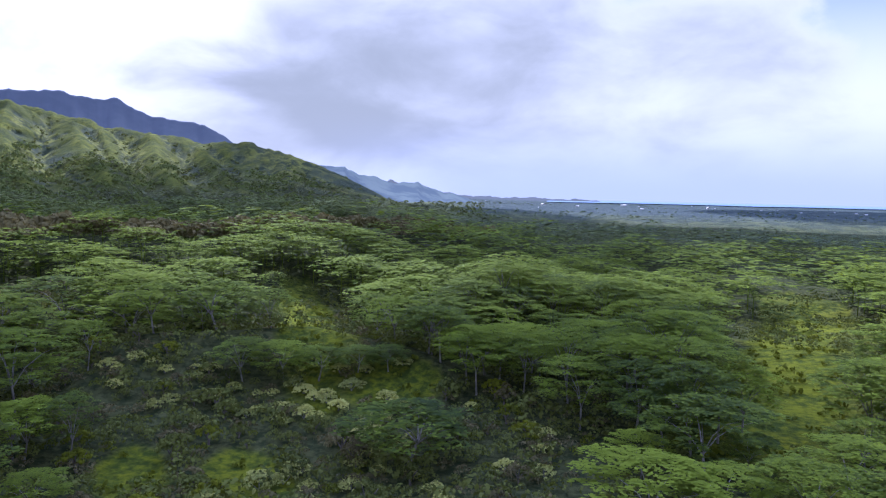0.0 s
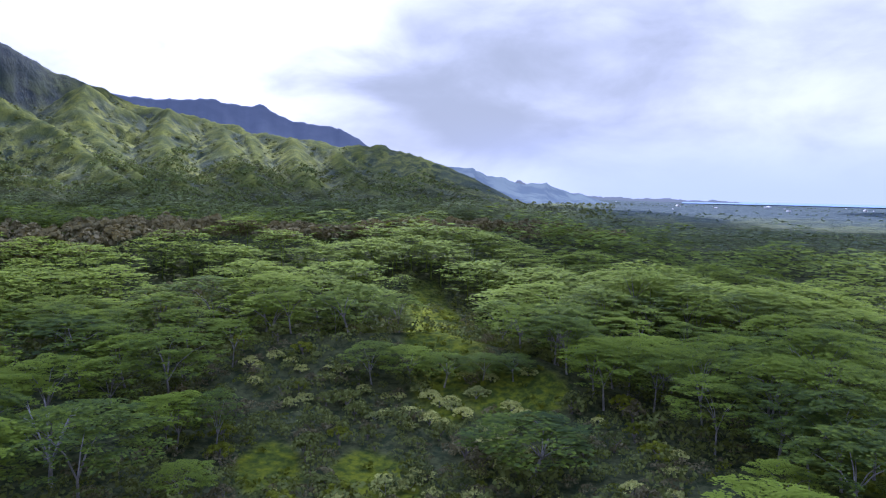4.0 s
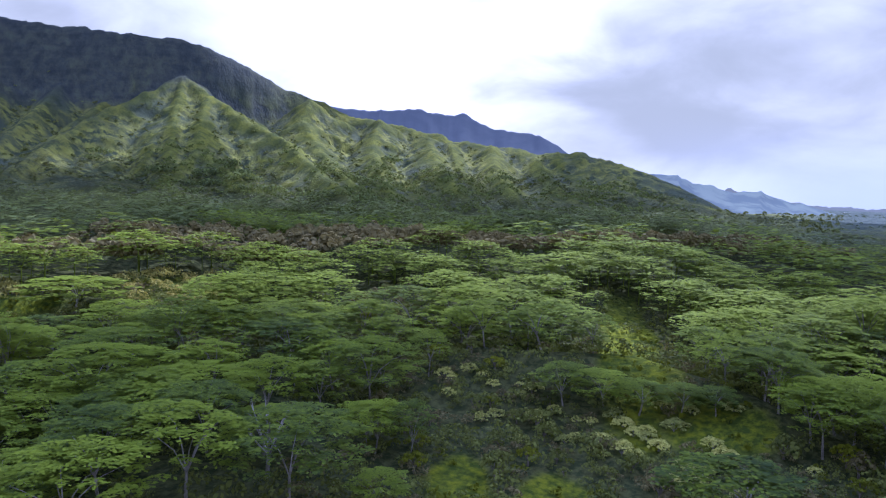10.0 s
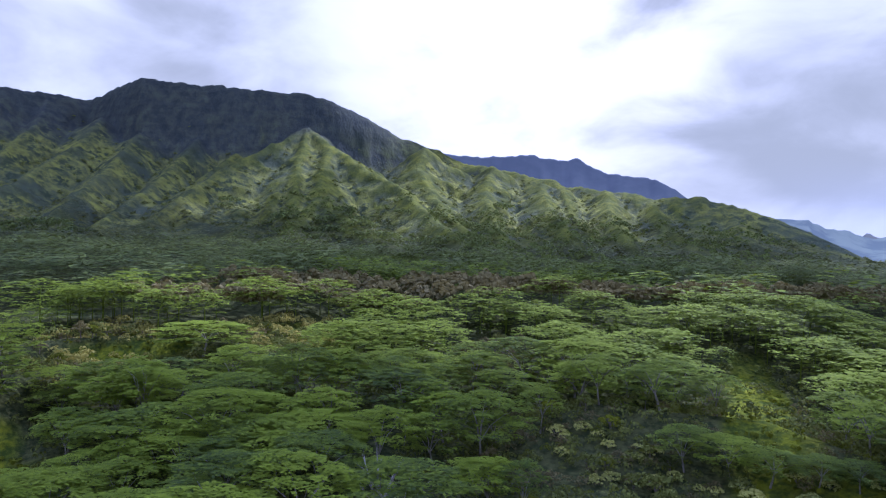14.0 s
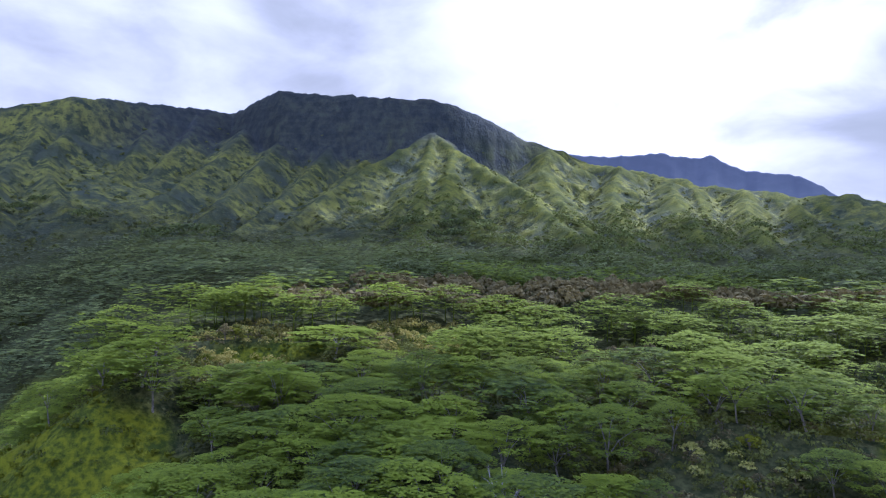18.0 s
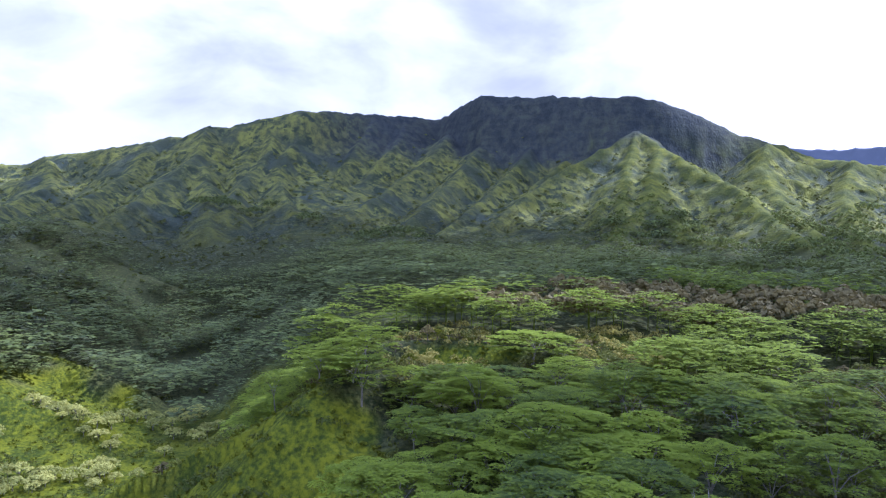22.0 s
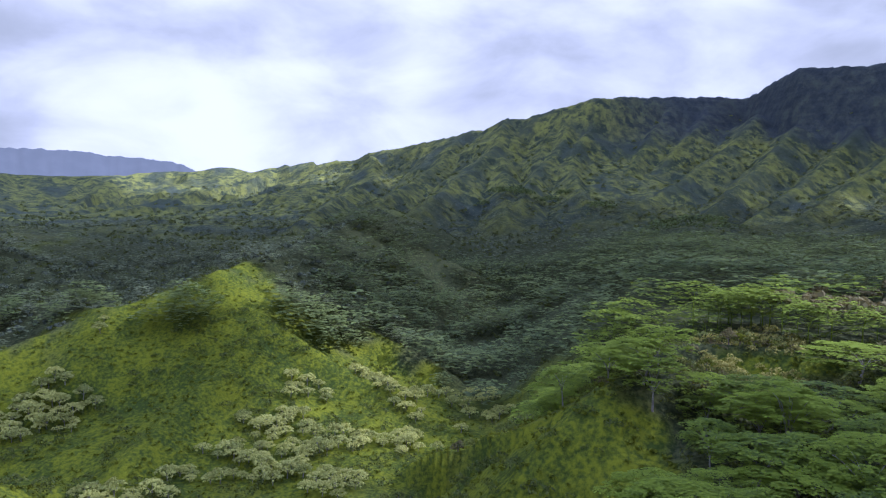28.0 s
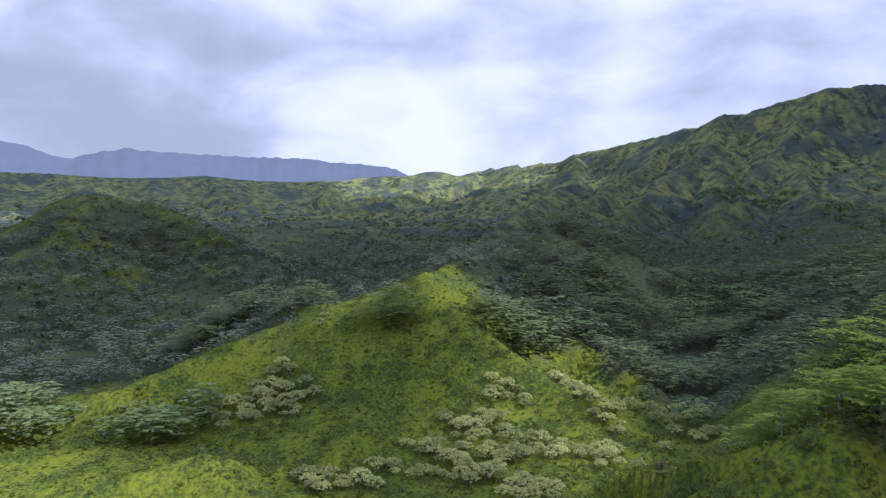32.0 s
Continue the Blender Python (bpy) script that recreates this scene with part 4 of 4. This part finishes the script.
MID = [flat_crown(s, 14, 9, 26, 14, 0.80) for s in (31, 32, 33, 34)]
FAR = [flat_crown(s, 14, 9, 12, 4.6, 1.5) for s in (41, 42, 43, 44)]
r = rest
low = 0.3 * ((np.degrees(np.arctan2(-fx[r], fy[r])) > 62) & (np.degrees(np.arctan2(-fx[r], fy[r])) < 89) & (np.hypot(fx[r], fy[r]) < 262))
scatter("albizia_forest", MID, fx[r], fy[r], fz[r], 0.46 - low + 0.12 * rng.random(len(r)) + 0.22 * fbm(fx[r] / 45, fy[r] / 45, 55, 2) + 0.62 * grove[r], rng.random(len(r)) * 6.28, rng.integers(0, 4, len(r)), LEAF_ALBIZIA, "dense albizia forest with flat layered crowns", "forest")
ox, oy = stand(rng, 345, 900, -36, 112, 14.5)
oz = height(ox, oy)
west_side = np.degrees(np.arctan2(-ox, oy)) > 92
keep = (inside(ox, oy, GRASS) < 0.4) & (inside(ox, oy, PALE) < 0.4) & (inside(ox, oy, BROWN) < 0.5) & (oz < 190) & ~((np.hypot(ox, oy) > 570 + 80 * fbm(ox / 70, oy / 70, 63, 2)) & (np.abs(np.degrees(np.arctan2(-ox, oy)) - 46) < 19) & (fbm(ox / 80, oy / 80, 64, 3) < 0.56)) & ~(west_side & (np.hypot(ox, oy) < 410)) & (fbm(ox / 60, oy / 60, 79, 3) > 0.36)
ox, oy, oz = ox[keep], oy[keep], oz[keep]
hazy = (np.degrees(np.arctan2(-ox, oy)) < 17) & (np.hypot(ox, oy) > 620)
scatter("plain_forest", FAR, ox[hazy], oy[hazy], oz[hazy], 0.5 + 0.3 * rng.random(hazy.sum()), rng.random(hazy.sum()) * 6.28, rng.integers(0, 4, hazy.sum()), LEAF_PLAIN_HAZE, "forest where the plateau falls to the plain, tinted blue for haze", "forest")
ox, oy, oz = ox[~hazy], oy[~hazy], oz[~hazy]
upland = (np.hypot(ox, oy) > 500) | (np.degrees(np.arctan2(-ox, oy)) > 62) & (np.hypot(ox, oy) > 380) | (np.degrees(np.arctan2(-ox, oy)) > 90)
size = 0.5 + 0.55 * rng.random(len(ox)) ** 2 + 0.2 * fbm(ox / 45, oy / 45, 56, 2) + 0.6 * domes(ox, oy, 42.0, 6)
pick, turn = rng.integers(0, 4, len(ox)), rng.random(len(ox)) * 6.28
w = ~upland
scatter("albizia_forest", FAR, ox[w], oy[w], oz[w], size[w], turn[w], pick[w], LEAF_ALBIZIA, "albizia forest with flat crowns towards the mountain", "forest")
# the upland part takes the leaf colour with shade painted in
w = upland
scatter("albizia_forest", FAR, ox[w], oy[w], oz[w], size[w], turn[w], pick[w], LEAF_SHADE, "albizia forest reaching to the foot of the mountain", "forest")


def crowns(name, shapes, x, y, lo, hi, mat, label, category):
    """Stuff that stands on the land."""
    k = len(x)
    return scatter(name, shapes, x, y, height(x, y), rng.uniform(lo, hi, k), rng.random(k) * 6.28, rng.integers(0, len(shapes), k), mat, label, category)


def lumpy(seed, tall, wide, lumps, per, leaf, low=0.3):
    return bumpy(np.random.default_rng(seed), tall, wide, lumps, per, leaf, low)


# --- the wooded slopes in the west, mixed trees and scrub ---
ox, oy = stand(rng, 430, 1000, 104, 164, 12.5)
keep = (inside(ox, oy, GRASS) < 0.4) & (fbm(ox / 50, oy / 50, 83, 3) > 0.40)
ox, oy = ox[keep], oy[keep]
some = rng.random(len(ox)) < 0.45
crowns("slope_forest", FAR, ox[some], oy[some], 0.5, 1.0, LEAF_FAR_HAZE, "dark mixed forest on the western slopes", "forest")
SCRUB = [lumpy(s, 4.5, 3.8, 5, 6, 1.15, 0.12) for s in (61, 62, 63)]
crowns("slope_scrub", SCRUB, ox[~some], oy[~some], 0.7, 1.5, LEAF_FAR_HAZE, "dense green scrub on the western slopes", "scrub")
# --- the apron of forest below the cliffs, and the plain ---
VFAR = [flat_crown(s, 13, 10, 4, 1.0, 2.4) for s in (51, 52, 53)]
ox, oy = stand(rng, 900, 1500, -36, 164, 16.0)
oz = height(ox, oy)
keep = (fbm(ox / 90, oy / 90, 85, 3) > np.where(np.abs(np.degrees(np.arctan2(-ox, oy)) - 46) < 19, 0.52, 0.36)) & ((oz < 150) | (rng.random(len(ox)) < 0.3))
hazy = keep & (rng.random(len(ox)) < 0.5) & (np.degrees(np.arctan2(-ox, oy)) < 17)
keep &= np.degrees(np.arctan2(-ox, oy)) >= 17
crowns("apron_forest", VFAR, ox[keep], oy[keep], 0.6, 1.1, LEAF_FAR_HAZE, "far forest at the foot of the cliffs", "forest")
crowns("plain_forest", VFAR, ox[hazy], oy[hazy], 0.3, 0.6, LEAF_PLAIN_HAZE, "forest on the coastal plain, tinted blue for haze", "forest")
ox, oy = stand(rng, 1000, 2600, 14, 150, 30.0)
fold = (height(ox + 45, oy) + height(ox - 45, oy) + height(ox, oy + 45) + height(ox, oy - 45)) / 4 - height(ox, oy)
keep = (fold + (fbm(ox / 140, oy / 140, 87, 3) - 0.5) * 22 > 2.0 - 5.0 * (rng.random(len(ox)) < 0.25)) & ((height(ox, oy) < 310) | (rng.random(len(ox)) < 0.08))
crowns("mountain_scrub", SCRUB, ox[keep], oy[keep], 0.8, 2.0, LEAF_SLOPE, "dark trees and bushes clinging to the mountainside", "scrub")
ox, oy = stand(rng, 900, 1600, 38, 100, 50.0)
keep = (fbm(ox / 150, oy / 150, 88, 3) > 0.56) & (height(ox, oy) > 85) & (height(ox, oy) < 300)
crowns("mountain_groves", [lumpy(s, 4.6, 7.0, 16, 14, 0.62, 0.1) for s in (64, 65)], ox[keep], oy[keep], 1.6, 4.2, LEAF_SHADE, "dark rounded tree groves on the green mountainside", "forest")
ox, oy = stand(rng, 1450, 3300, -36, 16, 44.0)
keep = fbm(ox / 260, oy / 160, 89, 3) > 0.5
crowns("plain_woods", SCRUB, ox[keep], oy[keep], 0.5, 1.2, LEAF_PLAIN_HAZE, "far woods on the coastal plain", "forest")
ox, oy = stand(rng, 450, 1500, 24, 68, 15.0)
keep = fbm(ox / 60, oy / 60, 66, 3) > np.where(np.hypot(ox, oy) < 1000, 0.38, 0.47)
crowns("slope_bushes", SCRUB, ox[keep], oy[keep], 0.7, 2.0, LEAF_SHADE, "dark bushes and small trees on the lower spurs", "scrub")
ox, oy = stand(rng, 440, 1200, 92, 150, 14.0)
keep = (fbm(ox / 45, oy / 45, 68, 3) > 0.47) & (inside(ox, oy, GRASS) < 0.5)
crowns("slope_bushes", SCRUB, ox[keep], oy[keep], 0.35, 0.9, LEAF_SHRUB, "olive bushes on the western slopes", "scrub")
# --- the brown wood at the foot of the slope ---
BROWN_CROWNS = [lumpy(s, 12, 4.2, 9, 12, 0.85, 0.35) for s in (71, 72, 73)]
ox, oy = stand(rng, 250, 620, 5, 92, 8.0)
keep = inside(ox, oy, BROWN) > 0.5
crowns("paperbark_wood", BROWN_CROWNS, ox[keep], oy[keep], 1.0, 1.5, LEAF_BROWN, "grey-brown paperbark wood at the foot of the slope", "forest")
# --- undergrowth between the trees ---
UNDER = [lumpy(s, 2.6, 2.6, 7, 12, 0.24, 0.12) for s in (81, 82, 83)]
ox, oy = stand(rng, 80, 290, -34, 100, 6.8)
keep = (inside(ox, oy, GRASS) < 0.4)  & (fbm(ox / 20, oy / 20, 93, 2) > 0.2)
crowns("undergrowth", UNDER, ox[keep], oy[keep], 0.7, 2.0, LEAF_SHRUB, "dark green undergrowth between the trees", "undergrowth")
# --- fern tussocks and low bushes on the open slopes ---
TUFT = [lumpy(s, 0.9, 1.3, 3, 6, 0.42, 0.1) for s in (91, 92, 93)]
ox, oy = stand(rng, 90, 560, -34, 164, 3.6)
keep = (inside(ox, oy, GRASS) > 0.5) & (inside(ox, oy, DARK) < 0.5) & (rng.random(len(ox)) < np.clip(300 / np.hypot(ox, oy), 0.3, 1.0) * 0.4)
crowns("fern_tussocks", TUFT, ox[keep], oy[keep], 0.6, 1.5, LEAF_FERN, "yellow-green fern and grass tussocks on open slopes", "fern")
ox, oy = stand(rng, 90, 560, -34, 164, 8.0)
keep = ((inside(ox, oy, GRASS) > 0.5) | within(ox, oy, EAST_SLOPE)) & (fbm(ox / 28, oy / 28, 95, 3) > np.where(np.degrees(np.arctan2(-ox, oy)) > 60, 0.5, 0.52))
crowns("hillside_bushes", UNDER, ox[keep], oy[keep], 0.5, 2.0, LEAF_SHRUB, "scattered dark bushes on the grassy slopes", "bush")


def plant(kinds, x, y, lo, hi, sink=0.0):
    """Stands copies of the kinds at the places, each on the land."""
    z = height(x, y)
    for i in range(len(x)):
        kind = kinds[i % len(kinds)]
        m = Matrix.Translation((x[i], y[i], z[i])) @ Matrix.Rotation(rng.random() * 6.28, 4, "Z")
        thing = kind if i < len(kinds) else copy_thing(kind, m)
        thing.matrix_basis = m
        size = rng.uniform(lo, hi)
        thing.scale = (size, size, size * rng.uniform(0.85, 1.15))
        thing.location.z -= sink * size


# --- pale kukui trees in the valley and the gully ---
KUKUI = [round_tree("kukui_tree", s, 6.2, 4.2, 30, 26, 0.26, LEAF_KUKUI, BARK_PALE, "pale grey-green kukui tree with rounded lumpy crown", "tree", "kukui trees", 0.12) for s in (101, 102, 103)]
ox, oy = stand(rng, 200, 480, 95, 150, 6.4)
keep = (inside(ox, oy, PALE) + (fbm(ox / 16, oy / 16, 103, 2) - 0.5) * 1.3 > 0.5) & (rng.random(len(ox)) < 0.85)
gx, gy = stand(rng, 98, 190, 8, 47, 4.6)
keep2 = ((inside(gx, gy, SHRUBS) > 0.5) | within(gx, gy, GULLY)) & (fbm(gx / 18, gy / 18, 107, 2) > 0.48) & (rng.random(len(gx)) < 0.55)
plant(KUKUI, ox[keep][:280], oy[keep][:280], 0.7, 1.5, 0.3)
SMALL = [copy_thing(k, Matrix()) for k in KUKUI]
plant(SMALL, gx[keep2], gy[keep2], 0.34, 0.75, 1.7)
# --- shrubs and small trees in the gully and among the grove ---
BUSHES = [round_tree("shrub", s, 3.6, 2.2, 14, 34, 0.16, mat, BARK_DARK, label, "shrub", "shrubs in the gully", 0.16)
          for s, mat, label in ((111, LEAF_SHRUB, "dark green leafy shrub on the gully floor"), (112, LEAF_BROWN, "brownish olive shrub with twiggy crown"),
                                (113, LEAF_SHRUB, "dark green leafy shrub on the gully floor"), (114, LEAF_FERN, "yellow-green bush on open ground"))]
ox, oy = stand(rng, 95, 290, 10, 110, 5.2)
keep = ((inside(ox, oy, SHRUBS) > 0.5) | within(ox, oy, GULLY) | within(ox, oy, HOLLOW_WOOD)) & (inside(ox, oy, GRASS) < 0.5)
ox, oy = ox[keep], oy[keep]
order = np.argsort(np.hypot(ox, oy))
order = np.concatenate([order[::3][:190], order[-100:]])
plant(BUSHES, ox[order], oy[order], 0.7, 1.7, 0.4)
MORE = [lumpy(s, 2.6, 2.0, 8, 12, 0.22, 0.12) for s in (117, 118, 119)]
rx, ry = stand(rng, 92, 350, 4, 100, 4.2)
keep = ((inside(rx, ry, SHRUBS) + inside(rx, ry, NO_TREES) > 0.5) | within(rx, ry, GULLY) | within(rx, ry, HOLLOW_WOOD) | within(rx, ry, SHRUB_FLAT) | within(rx, ry, GROVE_GRASS)) & (inside(rx, ry, GRASS) < 0.4)
rx, ry = rx[keep], ry[keep]
third = np.arange(len(rx)) % 5
crowns("gully_scrub", MORE, rx[third < 2], ry[third < 2], 0.5, 1.3, LEAF_BROWN, "grey-brown twiggy scrub between the shrubs", "scrub")
crowns("gully_scrub", MORE, rx[third > 2], ry[third > 2], 0.5, 1.3, LEAF_SHRUB, "dark green scrub between the shrubs", "scrub")
crowns("gully_scrub", MORE, rx[third == 2], ry[third == 2], 0.4, 1.0, LEAF_FERN, "yellow-green fern between the shrubs", "fern")
ox, oy = stand(rng, 215, 318, 57, 84, 5.6)
keep = (within(ox, oy, SHRUB_FLAT) | within(ox, oy, GROVE_GRASS)) & (fbm(ox / 12, oy / 12, 109, 2) > 0.36)
crowns("grove_scrub", MORE, ox[keep], oy[keep], 1.1, 2.3, LEAF_OLIVE, "sunlit olive-brown scrub in the clearing of the grove", "scrub")
# --- dark albizia clumps on the grassy ridges ---
ox, oy = stand(rng, 300, 640, 104, 160, 9.5)
keep = inside(ox, oy, DARK) > 0.5
crowns("albizia_clumps", FAR, ox[keep], oy[keep], 0.8, 1.3, LEAF_SHADE, "dark albizia clumps in folds of the grassy ridges", "trees")


# --- the settled plain: small pale buildings among the trees ---
def painted(name, a, b):
    m, n = material(name)
    place = n.add("ShaderNodeTexCoord").outputs["Object"]
    n.add("ShaderNodeOutputMaterial", {0: n.add("ShaderNodeBsdfPrincipled", {"Base Color": n.mix(n.noise(place, 0.7, 4.0), a, b), "Roughness": 0.7}).outputs[0]})
    return m


WALL_PAINT, ROOF_PAINT, GLASS = painted("wall_paint", rgb(0.42, 0.41, 0.38), rgb(0.56, 0.55, 0.52)), painted("roof_sheet", rgb(0.32, 0.33, 0.35), rgb(0.5, 0.51, 0.53)), painted("window_glass", rgb(0.03, 0.04, 0.05), rgb(0.06, 0.07, 0.08))


def block(x0, x1, y0, y1, z0, z1):
    v = np.array([(x, y, z) for z in (z0, z1) for x, y in ((x0, y0), (x1, y0), (x1, y1), (x0, y1))], float)
    return v, np.array([(3, 2, 1, 0), (4, 5, 6, 7), (0, 1, 5, 4), (1, 2, 6, 5), (2, 3, 7, 6), (3, 0, 4, 7)])


def house(long, deep, tall):
    """A low pale building with a gabled sheet roof."""
    top = new("house")
    tagged(top, "low pale building with gabled light metal roof on the plain", "house", "houses on the plain")
    part("wall", raw_mesh("wall", *block(-long / 2, long / 2, -deep / 2, deep / 2, -1, tall), WALL_PAINT), WALL_PAINT, top)
    e, r = 0.8, tall + deep * 0.28
    v = [(-long / 2 - e, -deep / 2 - e, tall - 0.2), (long / 2 + e, -deep / 2 - e, tall - 0.2), (long / 2 + e, 0, r), (-long / 2 - e, 0, r), (-long / 2 - e, deep / 2 + e, tall - 0.2), (long / 2 + e, deep / 2 + e, tall - 0.2)]
    v += [(a, b, c - 0.25) for a, b, c in v]
    f = [(0, 1, 2, 3), (3, 2, 5, 4), (7, 6, 9, 8), (8, 9, 10, 11), (0, 6, 7, 1), (4, 5, 11, 10), (0, 3, 9, 6), (3, 4, 10, 9), (1, 7, 8, 2), (2, 8, 11, 5)]
    part("roof", raw_mesh("roof", v, f, ROOF_PAINT), ROOF_PAINT, top)
    for k in range(4):
        x = -long / 2 + long * (k + 0.5) / 4
        part("window", raw_mesh("window", *block(x - 0.7, x + 0.7, -deep / 2 - 0.06, -deep / 2 + 0.1, tall * 0.35, tall * 0.75), GLASS), GLASS, top)
    return top


HOUSES = [house(24, 11, 4.0), house(14, 9, 3.4), house(46, 18, 6.0)]
hr = np.random.default_rng(17)
ha, hd = hr.uniform(-14, 14, 18), hr.uniform(2300, 3300, 18)
hx, hy = bearing(ha, hd)
plant(HOUSES, hx, hy, 0.3, 0.55)


# --- a bare tree that has lost its leaves, at the edge of the gully ---
def bare_tree(az, dist, tall):
    br = np.random.default_rng(23)
    x, y = bearing(az, dist)
    tree = new("bare_tree")
    tagged(tree, "leafless grey tree with forked bare limbs at the gully edge", "tree")
    v, f = tube([(0, 0, -1), (0.1, 0, tall * 0.15), (0.2, 0.1, tall * 0.3)], (0.4, 0.32, 0.25), 7)
    part("trunk", raw_mesh("trunk", v, f, BARK_PALE, False), BARK_PALE, tree)
    for k in range(7):
        a, out, top = k * 0.9 + br.normal(0, 0.2), tall * br.uniform(0.25, 0.5), tall * br.uniform(0.75, 1.0)
        c, s = math.cos(a), math.sin(a)
        v, f = tube([(0.2, 0.1, tall * 0.27), (0.2 + c * out * 0.35, s * out * 0.35, tall * 0.5), (c * out * 0.75, s * out * 0.75, top * 0.85), (c * out, s * out, top)], (0.2, 0.14, 0.08, 0.02), 5)
        limb = part("limb", raw_mesh("limb", v, f, BARK_PALE, False), BARK_PALE, tree)
        for q in range(3):
            b, root = a + br.normal(0, 0.7), np.array((c * out * (0.4 + 0.2 * q), s * out * (0.4 + 0.2 * q), tall * 0.5 + (top - tall * 0.5) * (0.15 + 0.28 * q)))
            v, f = tube([root, root + np.array((math.cos(b), math.sin(b), 1.1)) * tall * 0.07, root + np.array((math.cos(b), math.sin(b), 0.9)) * tall * 0.15], (0.07, 0.045, 0.015), 4)
            part("twig", raw_mesh("twig", v, f, BARK_PALE, False), BARK_PALE, limb)
    tree.location = (x, y, float(height(np.array([x]), np.array([y]))[0]))


bare_tree(57.0, 123, 14.0)
